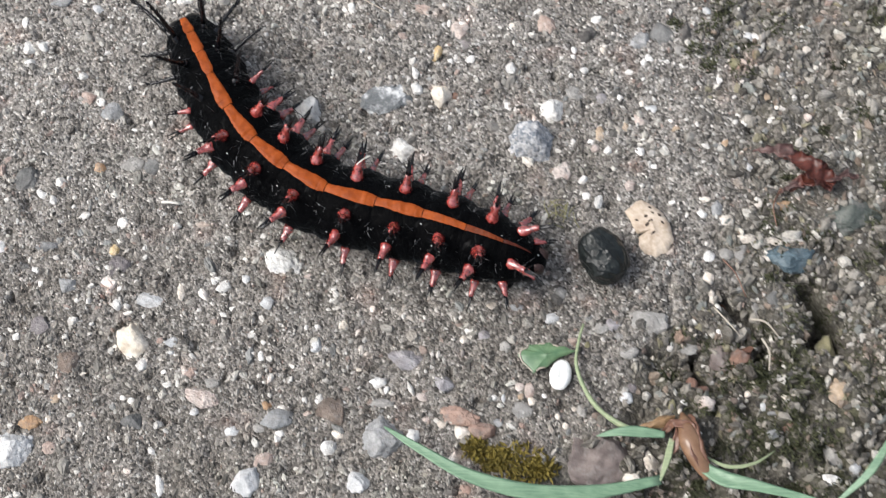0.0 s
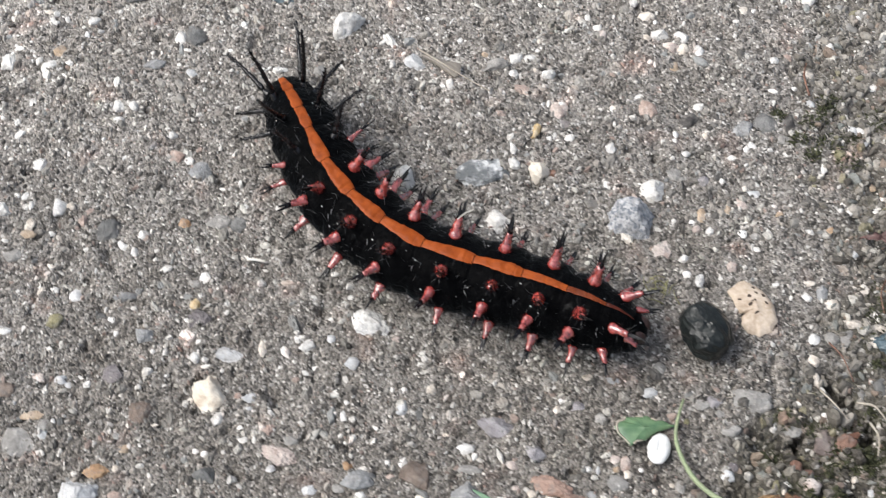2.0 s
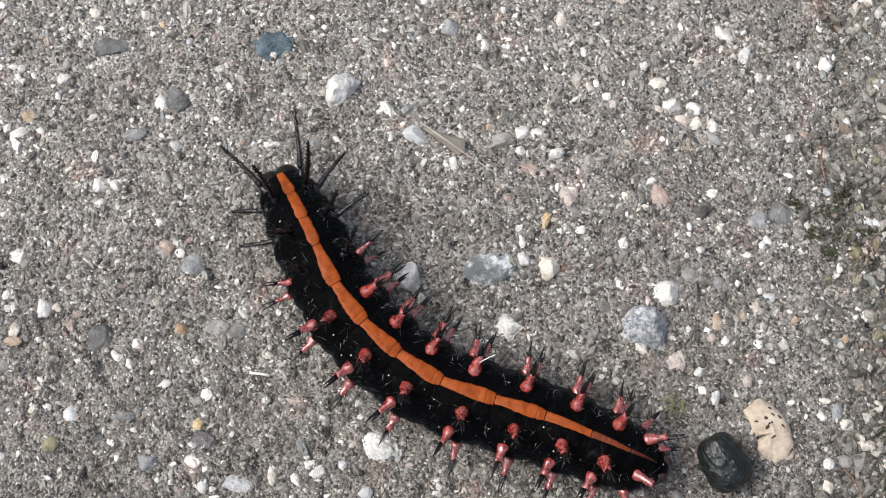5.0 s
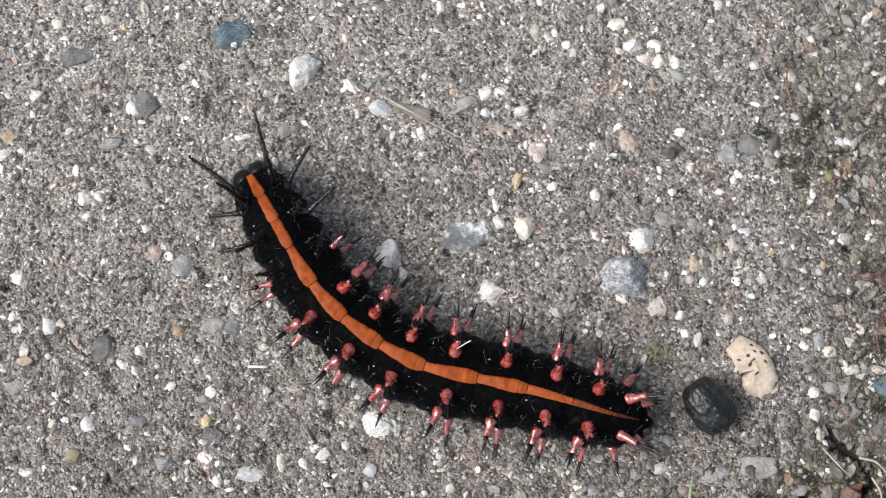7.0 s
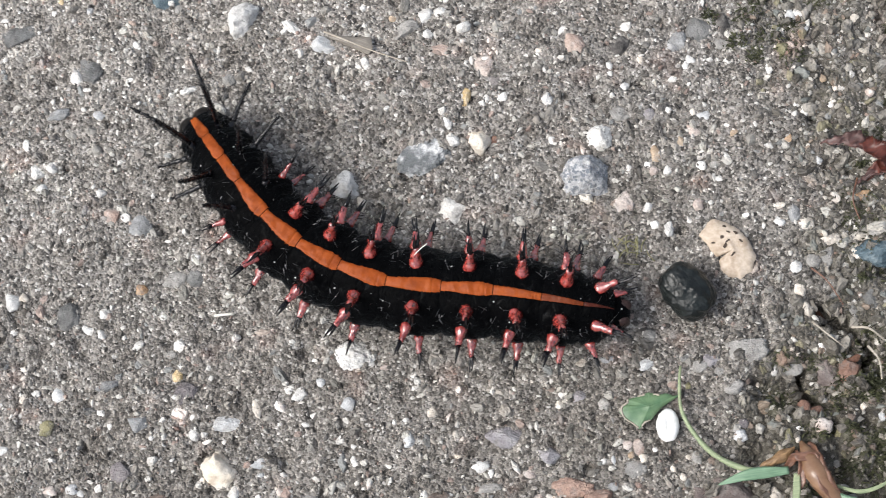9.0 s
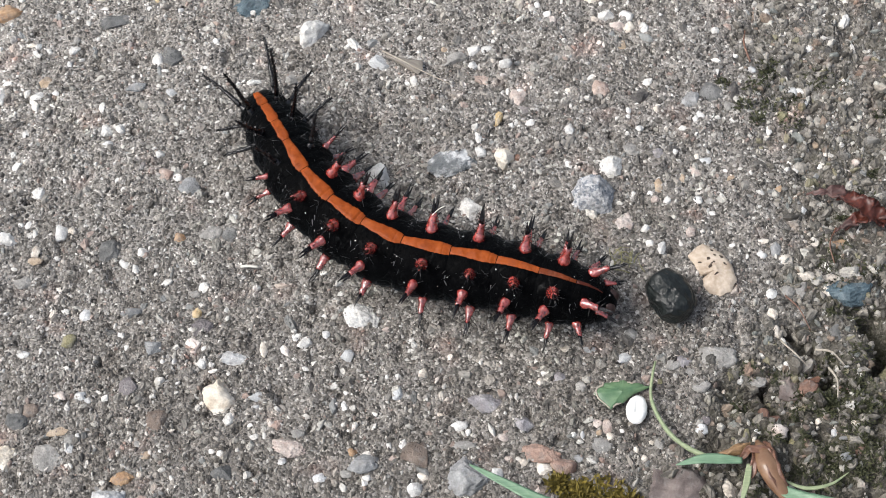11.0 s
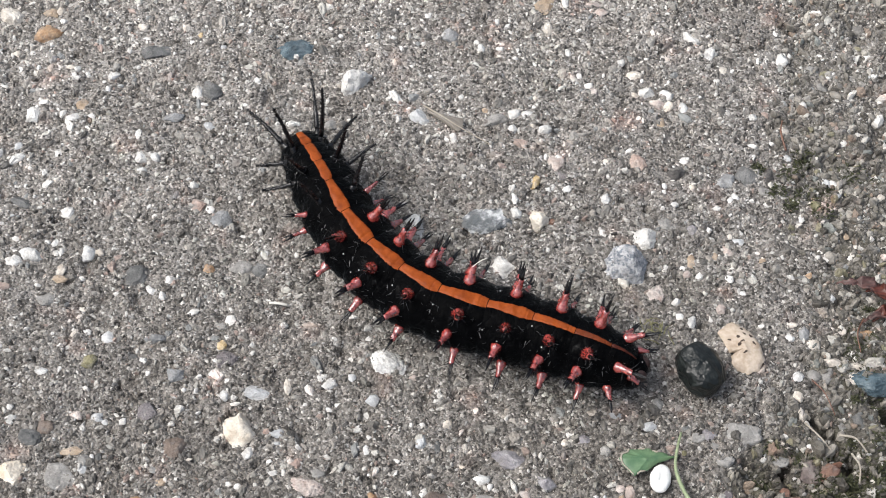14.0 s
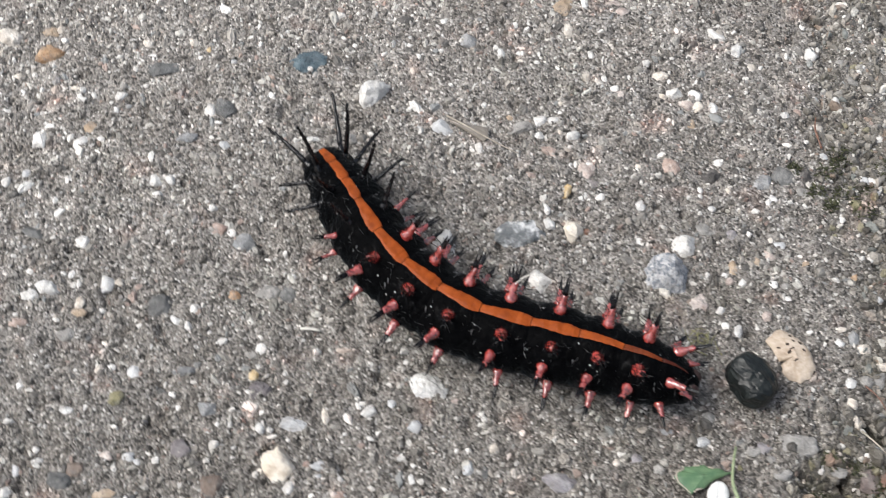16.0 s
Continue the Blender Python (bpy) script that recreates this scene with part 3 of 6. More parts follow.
def skin(s, angle, out=0.0):
    """A place on the skin, angle in degrees from the back to the right, out millimetres proud of it."""
    c, forward, right, up, wide, tall = body_frame(s)
    u = s - math.floor(s) if s < SEGMENTS else 1.0
    swell = 0.975 + 0.05 * math.sin(math.pi * u) ** 0.7 + 0.024 * (0.05 + 0.95 * smoothstep(14, 50, abs(angle))) * math.cos(8 * math.pi * u + 0.03 * angle * math.sin(angle * 0.05)) * (0.3 + 0.7 * math.sin(math.pi * u))
    a = radians(angle)
    side, lift = math.sin(a), math.cos(a)
    if lift < 0:
        lift *= 0.88
    # the lower side bulges in a fold
    swell += (0.05 * math.exp(-((abs(angle) - 85) / 16) ** 2) + 0.035 * smoothstep(25, 60, abs(angle))) * math.sin(math.pi * u) - 0.02 * smoothstep(25, 60, abs(angle))
    return c + right * (side * (wide * swell + out)) + up * (lift * (tall * swell + out))


def grid_mesh(rows, closed):
    """A bmesh from rows of places; closed joins each row's ends."""
    bm = bmesh.new()
    made = [[bm.verts.new(p * MM) for p in row] for row in rows]
    width = len(rows[0])
    for a, b in zip(made, made[1:]):
        for k in range(width if closed else width - 1):
            bm.faces.new((a[k], a[(k + 1) % width], b[(k + 1) % width], b[k]))
    return bm


def cone_into(bm, start, end, r0, r1, sides=5, bend=Vector((0, 0, 0)), rings=2):
    """A thin tapered rod from start to end in millimetres, bowed by bend."""
    way = (end - start).normalized()
    across = way.orthogonal().normalized()
    other = way.cross(across)
    last = None
    for i in range(rings + 1):
        u = i / rings
        c = start.lerp(end, u) + bend * (4 * u * (1 - u))
        r = r0 + (r1 - r0) * u
        ring = [bm.verts.new((c + across * (r * math.cos(2 * math.pi * k / sides)) + other * (r * math.sin(2 * math.pi * k / sides))) * MM)
                for k in range(sides)]
        if last:
            for k in range(sides):
                bm.faces.new((last[k], last[(k + 1) % sides], ring[(k + 1) % sides], ring[k]))
        else:
            bm.faces.new(ring[::-1])
        last = ring
    bm.faces.new(last)


def bud_into(bm, start, way, length, profile, sides=14):
    """A turned shape along way: profile rows of (share of length, radius)."""
    across = way.orthogonal().normalized()
    other = way.cross(across)
    last = None
    for u, r in profile:
        c = start + way * (u * length)
        ring = [bm.verts.new((c + (across * math.cos(2 * math.pi * k / sides) + other * math.sin(2 * math.pi * k / sides)) * r) * MM) for k in range(sides)]
        if last:
            for k in range(sides):
                bm.faces.new((last[k], last[(k + 1) % sides], ring[(k + 1) % sides], ring[k]))
        last = ring
    bm.faces.new(last)


def make_spine(body, s, angle, way, length, red, rng, girth=1.0, point=None):
    """A branched spine: a fleshy red foot with forked black prongs, or a barbed black shaft; point, where given, is its end."""
    c, forward, right, up, wide, tall = body_frame(s)
    side = 1 if angle > 0 else -1
    way = (forward * way[0] + right * (side * way[1]) + up * way[2]).normalized()
    way = (way + Vector((rng.uniform(-1, 1), rng.uniform(-1, 1), rng.uniform(-1, 1))) * 0.07).normalized()
    start = skin(s, angle, -0.15)
    if point:
        way, length = (Vector(point) - start).normalized(), (Vector(point) - start).length
    share = 0.54 if red else 0.14
    foot = bmesh.new()
    g = girth * rng.uniform(0.93, 1.07)
    if red:
        shape = [(0, 0.44), (0.05, 0.51), (0.12, 0.54), (0.22, 0.52), (0.34, 0.44), (0.48, 0.365), (0.62, 0.325), (0.78, 0.295), (0.92, 0.265), (1.0, 0.18)]
    else:
        shape = [(0, 0.48), (0.3, 0.46), (0.6, 0.34), (1.0, 0.26)]
    bud_into(foot, start, way, length * share, [(u, r * g) for u, r in shape])
    for v in foot.verts:
        v.co += Vector((noise.noise(v.co * 2600), noise.noise(v.co * 2600 + Vector((9, 0, 0))), noise.noise(v.co * 2600 + Vector((0, 9, 0))))) * (0.11 * g * MM)
    base = part("spine", foot, RED if red else BLACK, body, "coral red spine foot with black tip" if red else "long glossy black spine")
    across = way.orthogonal().normalized()
    other = way.cross(across)
    knee, end = start + way * (length * share * 0.93), start + way * length
    tip, twigs = bmesh.new(), bmesh.new()
    if red:
        # two or three flat black prongs from the foot's end
        fork = rng.uniform(0, 2 * math.pi)
        for k in range(2):
            a = fork + k * 2.3
            out = across * math.cos(a) + other * math.sin(a)
            to = knee + (way + out * rng.uniform(0.04, 0.20)).normalized() * ((end - knee).length * (1.0 if k == 0 else rng.uniform(0.65, 0.95)))
            cone_into(tip, knee + out * 0.05, to, 0.20 * g, 0.035, 6, rings=4, bend=out * 0.05)
        part("tip", tip, BLACK, base, "forked glossy black spine tip")
        for k in range(13):
            at = length * (share * 0.35 + share * 0.75 * (k + rng.random()) / 13)
            a = k * 2.4 + rng.uniform(-0.5, 0.5)
            out = across * math.cos(a) + other * math.sin(a)
            root = start + way * at + out * 0.2 * g
            cone_into(twigs, root, root + (out + way * rng.uniform(0.3, 1.1)).normalized() * rng.uniform(0.5, 0.95), 0.04, 0.014, 4, rings=1)
    else:
        bow = Vector((rng.uniform(-1, 1), rng.uniform(-1, 1), rng.uniform(-1, 1))) * (0.06 * length / 3)
        cone_into(tip, knee, end, 0.25, 0.09, 8, rings=22, bend=bow)
        for v in tip.verts:
            v.co += Vector((noise.noise(v.co * 4200), noise.noise(v.co * 4200 + Vector((9, 0, 0))), noise.noise(v.co * 4200 + Vector((0, 9, 0))))) * (0.10 * MM)
        part("tip", tip, BLACK, base)
        count = int(12 * length)
        for k in range(count):
            u = (k + rng.random()) / count
            a = k * 2.4 + rng.uniform(-0.5, 0.5)
            out = across * math.cos(a) + other * math.sin(a)
            root = knee.lerp(end, u * 0.97) + bow * (4 * u * (1 - u)) + out * (0.12 * (1 - 0.6 * u))
            fine = rng.random() < 0.16
            cone_into(twigs, root, root + (out + way * rng.uniform(0.5, 1.2)).normalized() * (rng.uniform(0.5, 0.9) if fine else rng.uniform(0.16, 0.34)),
                      0.03 if fine else 0.085, 0.012, 4, rings=1)
    part("bristles", twigs, BLACK, base)


def make_caterpillar():
    rng = random.Random(5)
    body = tagged(new("caterpillar"), "black spiny caterpillar with orange back stripe and coral red spines", "caterpillar")
    around = 56
    for i in range(SEGMENTS):
        rows = []
        for k in range(15):
            s = i + k / 14
            row = []
            for j in range(around):
                angle = 360 * j / around - 180
                p = skin(min(s, i + 0.9999), angle)
                p += (p - body_frame(s)[0]).normalized() * (0.07 * noise.noise(p * 1.7) + 0.06 * noise.noise(p * 4))
                p.z = max(p.z, 0.35)
                row.append(p)
            rows.append(row)
        segment = part("segment", grid_mesh(rows, True), VELVET, body)
        fold = segment.data.attributes.new("fold", "FLOAT_VECTOR", "POINT")
        fold.data.foreach_set("vector", [c for k in range(15) for j in range(around) for c in (6 * (i + k / 14), 9 * abs(j / around - 0.5) * 2.2, i * 3.1 + (j > around / 2) * 7)])
        # the stripe swells in the middle of each segment and thins to the tail
        rows = []
        for k in range(65):
            u = 0.008 + 0.984 * k / 64
            s = i + u
            half = 0.5 * float(np.interp(s, (0, 0.8, 2, 3, 4, 5, 8, 9, 10, 11, 12), (0.80, 1.12, 1.18, 1.06, 1.22, 1.24, 1.12, 0.98, 0.76, 0.42, 0.06)))
            half *= 0.88 - 0.06 * u if i > 8 else 0.74 + 0.40 * smoothstep(0.05, 0.80, u) * (1 - 0.55 * smoothstep(0.86, 1.0, u)) + (0.05 * math.sin(3 * math.pi * u) - 0.26 * smoothstep(0.2, 0.8, u) if i < 3 else 0)
            wide = body_frame(s)[4]
            row = []
            for j in range(9):
                f = j / 4 - 1
                jag = 1 + (0.04 * noise.noise(Vector((s * 17, f * 3, 1))) + 0.20 * noise.noise(Vector((s * 55, f * 3, 7)))) * (abs(f) > 0.99)
                lift = 0.075 if abs(f) < 0.9 else -0.03
                p = skin(s, math.degrees(f * half * jag / wide), lift + 0.012 * noise.noise(Vector((s * 5, f * 2, 3))))
                p.z += 0.07 * noise.noise(p * 1.7) + 0.03 * noise.noise(p * 4)
                # a crease just before the joint
                p.z -= 0.04 * math.exp(-((u - 0.84) / 0.018) ** 2) * (1 if i > 2 else 0)
                p.z -= (0.015 * math.exp(-((u - 0.30) / 0.04) ** 2) + 0.015 * math.exp(-((u - 0.62) / 0.04) ** 2)) * (1 if i < 4 else 0)
                row.append(p)
            rows.append(row)
        part("stripe", grid_mesh(rows, False), STRIPE if i < 10 else DULL_STRIPE[i - 10], segment, "burnt orange back stripe")
        fuzz = bmesh.new()
        for _ in range(130):
            s, angle = i + rng.random(), rng.uniform(-115, 115)
            if abs(angle) < 17:
                continue
            c, forward, right, up, wide, tall = body_frame(s)
            start = skin(s, angle, -0.03)
            way = ((start - c).normalized() + Vector((rng.uniform(-1, 1), rng.uniform(-1, 1), rng.uniform(-0.6, 1))) * 0.8).normalized()
            cone_into(fuzz, start, start + way * rng.uniform(0.15, 0.5), 0.022, 0.008, 3, rings=1)
        part("fuzz", fuzz, FUZZ, segment, "short black hairs")
    # pale bristles coloured as glints, short pale streaks at the joints as painted highlights
    for i in range(SEGMENTS):
        pale = bmesh.new()
        for _ in range(36):
            s, angle = i + rng.random(), rng.choice((-1, 1)) * rng.uniform(20, 110)
            c, forward, right, up, wide, tall = body_frame(s)
            start = skin(s, angle, 0.0)
            way = ((start - c).normalized() * rng.uniform(0.2, 1) + Vector((rng.uniform(-1, 1), rng.uniform(-1, 1), rng.uniform(-0.6, 0.8))) * 0.9).normalized()
            cone_into(pale, start, start + way * rng.uniform(0.25, 1.2), 0.016, 0.006, 3, rings=1)
        for side in (-1, 1):
            if i > 2:
                at = rng.uniform(34, 44)
                for piece in range(rng.choice((0, 1, 1, 2))):
                    a = side * (at + 9 * piece)
                    cone_into(pale, skin(i + 0.01, a, 0.06), skin(i + rng.uniform(-0.04, 0.06) + 0.02, a + side * rng.uniform(3, 9), 0.06), 0.045, 0.015, 5, rings=1)
        part("pale_hairs", pale, PALE, body, "sparse pale grey hairs with glints and fold highlights in their colour")
    # head capsule, two lobes bent down
    c, forward, right, up, wide, tall = body_frame(0)
    head = bmesh.new()
    for side in (-1, 1):
        lobe = bmesh.ops.create_icosphere(head, subdivisions=3, radius=1)["verts"]
        for v in lobe:
            p = v.co * (1 + 0.05 * noise.noise(v.co * 3))
            v.co = (c + forward * (0.55 + 1.15 * p.x) + right * (side * 0.7 + 1.15 * p.y) + Vector((0, 0, -0.55 + 1.5 * p.z))) * MM
    part("head", head, HEAD, body, "dark brown-black head tucked down")
    rear = bmesh.new()
    c, forward, right, up, wide, tall = body_frame(SEGMENTS)
    cap = bmesh.ops.create_icosphere(rear, subdivisions=3, radius=1)["verts"]
    for v in cap:
        v.co = (c - forward * (0.1 + 1.5 * v.co.x) + right * (1.7 * v.co.y) + up * (2.0 * v.co.z - 0.1)) * MM
    part("tail_plate", rear, VELVET, body)
    for side in (-1, 1):
        flap = bmesh.new()
        for v in bmesh.ops.create_icosphere(flap, subdivisions=3, radius=1)["verts"]:
            p = v.co * (1 + 0.15 * noise.noise(v.co * 2.5))
            v.co = (c - forward * (1.05 + 0.6 * p.x) + right * (side * 0.65 + 0.5 * p.y) + Vector((0, 0, 0.8 + 0.8 * p.z))) * MM
        part("tail_flap", flap, FLAP, body, "dull pinkish brown tail flap")
    # legs
    for i, size in ((0, 0.45), (1, 0.5), (2, 0.5), (6, 0.9), (7, 0.9), (8, 0.9), (9, 0.9), (11, 0.6)):
        for side in (-1, 1):
            leg = bmesh.new()
            s = i + 0.5
            start = skin(s, side * 150, -0.3)
            foot = Vector((start.x, start.y, 0)) + body_frame(s)[2] * (side * 0.4)
            foot.z = float(ground_height(foot.x, foot.y)) - 0.05
            cone_into(leg, start, foot, size, size * 0.6, 9, rings=3)
            part("leg", leg, VELVET, body)
    # spines, in pairs: all black on the front segments, red-footed behind
    for side in (-1, 1):
        def at(left, right):
            return left if side < 0 else right

        make_spine(body, 0.35, side * 50, (0, 0, 1), 1, False, rng, 0.72, at((1.8, 8.85, 5.8), (7.6, 12.4, 6.6)))
        make_spine(body, 0.95, side * 34, (0, 0, 1), 1, False, rng, 0.8, at((5.05, 5.8, 10.6), (9.3, 7.9, 11.2)))
        make_spine(body, 0.95, side * 66, (0, 0, 1), 1, False, rng, 0.72, at((3.15, 3.95, 3.7), (12.1, 9.6, 4.9)))
        make_spine(body, 2.20, side * 32, (0, 0, 1), 1, False, rng, 0.8, at((6.9, -0.2, 12.0), (12.0, 3.9, 11.5)))
        make_spine(body, 2.10, side * 66, (0, 0, 1), 1, False, rng, 0.75, at((4.2, 0.8, 4.4), (14.35, 5.85, 6.0)))
        make_spine(body, 3.45, side * 32, at((0.08, 0.40, 0.90), (0.2, 0.42, 0.88)), 4.0, False, rng, 0.8)
        make_spine(body, 3.45, side * 66, (0, 0, 1), 1, True, rng, 0.6, at((6.5, -2.6, 5.6), (15.9, 2.7, 6.2)))
        make_spine(body, 3.60, side * 95, (0.0, 0.98, -0.2), 2.6, True, rng, 0.6)
        for i in range(4, 11):
            make_spine(body, i + 0.5, side * 30, (at(-0.16, -0.06) - 0.04 * max(0, i - 8), at(0.60, 0.50), at(0.78, 0.86)), 3.6, True, rng, 1.05)
            make_spine(body, i + 0.42, at(-63, 68), at((0.12, 0.94, 0.22), (0.12, 0.97, 0.08)), 3.0, True, rng, 0.92)
            make_spine(body, i + 0.58, side * 93, (-0.08, 0.97, -0.22), 2.8, True, rng, 0.86)
        make_spine(body, 11.3, side * 36, (-0.80, 0.36, 0.46), 3.5, True, rng, 0.9)
        make_spine(body, 11.3, side * 84, (-0.45, 0.88, -0.1), 2.5, True, rng, 0.8)
        make_spine(body, 11.95, side * 50, (-0.93, 0.34, 0.0), 2.1, True, rng, 0.7)
    return body


# ---- loose things ----
def make_dropping():
    """A barrel-shaped, wrinkled pellet lying on its side."""
    bm = bmesh.new()
    bmesh.ops.create_icosphere(bm, subdivisions=6, radius=1)
    for v in bm.verts:
        p = v.co.normalized()
        p = p / (abs(p.x) ** 3.2 + (p.y * p.y + p.z * p.z) ** 1.6) ** 0.3125
        a = math.atan2(p.z, p.y)
        ridge = 0.07 * (1 - abs(math.sin(3 * a + 0.7 + 0.5 * p.x))) * (abs(p.x) < 0.95)
        crumple = -0.20 * abs(noise.noise(p * 1.3 + Vector((4, 1, 2)))) - 0.07 * abs(noise.noise(p * 2.8)) + 0.015 * noise.noise(p * 11)
        r = 1.07 - ridge + crumple
        belly = 1 - 0.13 * p.x * p.x
        v.co = Vector((p.x * 2.45 * (1 + 0.5 * crumple), p.y * 1.92 * r * belly, p.z * 2.02 * r * belly)) * MM
    ob = mesh_object("dropping", bm, FRASS)
    ob.matrix_world = pose(45.1 * MM, -13.25 * MM, 1.85 * MM, 15, 4, -58)
    tagged(ob, "dark green-black wrinkled caterpillar dropping on concrete", "dropping")


def plate(name, outline, thick, dome, material, place, label, category):
    """A closed thin plate lying on the ground."""
    rows_top, rows_low = [], []
    around = 150
    for k in range(1, 9):
        f = (k / 8) ** 0.8 if k > 1 else 0.004
        top, low = [], []
        for j in range(around):
            x, y = outline(2 * math.pi * j / around)
            x, y = x * f, y * f
            z = dome * (1 - f * f) + 0.10 * noise.noise(Vector((x * 0.9, y * 0.9, 2)))
            top.append(Vector((x, y, z + thick * (1 - 0.5 * f ** 8))))
            low.append(Vector((x, y, z + 0.25 * thick * f ** 8)))
        rows_top.append(top)
        rows_low.append(low)
    bm = grid_mesh(rows_low[::-1] + rows_top, True)
    bm.verts.ensure_lookup_table()
    bm.faces.new(bm.verts[-8 * around:-7 * around])
    bm.faces.new(bm.verts[7 * around:8 * around][::-1])
    bmesh.ops.recalc_face_normals(bm, faces=bm.faces)
    ob = mesh_object(name, bm, material)
    ob.matrix_world = place
    return tagged(ob, label, category)


def corner_outline(corners):
    """A plate's outline through the given corners, as a function of the angle."""
    def outline(a):
        way = Vector((math.cos(a), math.sin(a)))
        best = 0.2
        for p, q in zip(corners, corners[1:] + corners[:1]):
            p, q = Vector(p), Vector(q)
            side = q - p
            cross = way.x * side.y - way.y * side.x
            if abs(cross) > 1e-9:
                far = (p.x * side.y - p.y * side.x) / cross
                share = (p.x * way.y - p.y * way.x) / cross
                if far > 0 and -0.001 <= share <= 1.001:
                    best = max(best, far)
        best *= 1 + 0.04 * noise.noise(Vector((3 * way.x, 3 * way.y, 1))) + 0.03 * noise.noise(Vector((9 * way.x, 9 * way.y, 1)))
        return best * way.x, best * way.y
    return outline


leaf_outline = corner_outline([(-2.42, 0.0), (-2.1, 0.45), (-1.75, 0.5), (-1.67, 0.96), (-0.9, 0.95), (0.19, 1.18), (1.0, 0.85), (1.49, 0.86), (2.1, 0.55), (2.95, 0.64), (1.9, 0.2), (0.93, -0.21), (0.0, -1.02), (-0.6, -1.2), (-1.12, -1.6), (-1.67, -1.02), (-2.2, -0.5)])
scale_outline = corner_outline([(-2.6, 1.75), (-1.9, 2.3), (-1.15, 2.9), (-0.3, 2.45), (0.8, 1.65), (1.4, 0.5), (1.7, -0.8), (1.2, -1.9), (0.2, -2.4), (-0.8, -2.1), (-1.25, -1.4), (-1.3, -0.62), (-0.4, -0.12), (-0.38, -0.06), (-1.45, -0.36), (-2.05, 0.85)])
flake_outline = corner_outline([(-2.1, 0.05), (-1.9, -0.2), (1.9, -0.35), (2.1, 0.3), (1.5, 1.15), (0.2, 0.7)])


bark_outline = corner_outline([(-1.9, 0.2), (-1.2, -0.5), (0.2, -0.42), (1.1, -0.62), (1.8, -0.15), (1.5, 0.3), (0.6, 0.38), (-0.3, 0.62), (-1.1, 0.42)])


def husk_outline(a):
    return 1.5 * math.cos(a) * (1 + 0.15 * math.sin(3 * a)), 0.45 * math.sin(a) * (1 + 0.2 * math.cos(5 * a))


def curve_points(points, count):
    """Places evenly along a smooth curve through the given ones."""
    p = [np.array(q, float) for q in points]
    p = [2 * p[0] - p[1]] + p + [2 * p[-1] - p[-2]]
    out = []
    for k in range(count):
        s = (len(points) - 1) * k / (count - 1)
        i = min(int(s), len(points) - 2)
        u = s - i
        a, b, c, d = p[i:i + 4]
        out.append(Vector(0.5 * (2 * b + (c - a) * u + (2 * a - 5 * b + 4 * c - d) * u * u + (3 * b - a - 3 * c + d) * u ** 3)))
    return out


def blade_mesh(points, wide, thick=0.12, fold=0.25, tip=0.1, root=0.6, count=28):
    """A folded strip along a curve: a grass blade."""
    line = curve_points(points, count)
    rows = []
    for k, c in enumerate(line):
        u = k / (count - 1)
        along = (line[min(k + 1, count - 1)] - line[max(k - 1, 0)]).normalized()
        across = along.cross(Vector((0, 0, 1))).normalized()
        up = across.cross(along)
        half = 0.5 * wide * min(tip + (1 - tip) * min(1, u / 0.55) ** 0.7, root + (1 - root) * min(1, (1 - u) / 0.3))
        top = [c + across * (half * f) + up * (fold * abs(f) * half + thick / 2 * (1 - f * f)) for f in (-1, -0.6, -0.2, 0.2, 0.6, 1)]
        low = [c + across * (half * f) + up * (fold * abs(f) * half - thick / 2) for f in (0.8, 0.3, -0.3, -0.8)]
        rows.append(top + low)
    bm = grid_mesh(rows, True)
    bm.verts.ensure_lookup_table()
    bm.faces.new(bm.verts[:10])
    bm.faces.new(bm.verts[-10:][::-1])
    bmesh.ops.recalc_face_normals(bm, faces=bm.faces)
    return bm


def rod_mesh(points, r0, r1, count=24, sides=8):
    line = curve_points(points, count)
    rows, across = [], None
    for k, c in enumerate(line):
        along = (line[min(k + 1, count - 1)] - line[max(k - 1, 0)]).normalized()
        across = along.orthogonal().normalized() if across is None else (across - along * across.dot(along)).normalized()
        other = along.cross(across)
        r = r0 + (r1 - r0) * k / (count - 1)
        r *= 1 + 0.2 * noise.noise(c * 1.5) + 0.12 * noise.noise(c * 4)
        rows.append([c + (across * math.cos(2 * math.pi * j / sides) + other * math.sin(2 * math.pi * j / sides)) * r for j in range(sides)])
    bm = grid_mesh(rows, True)
    bm.verts.ensure_lookup_table()
    bm.faces.new(bm.verts[:sides][::-1])
    bm.faces.new(bm.verts[-sides:])
    return bm


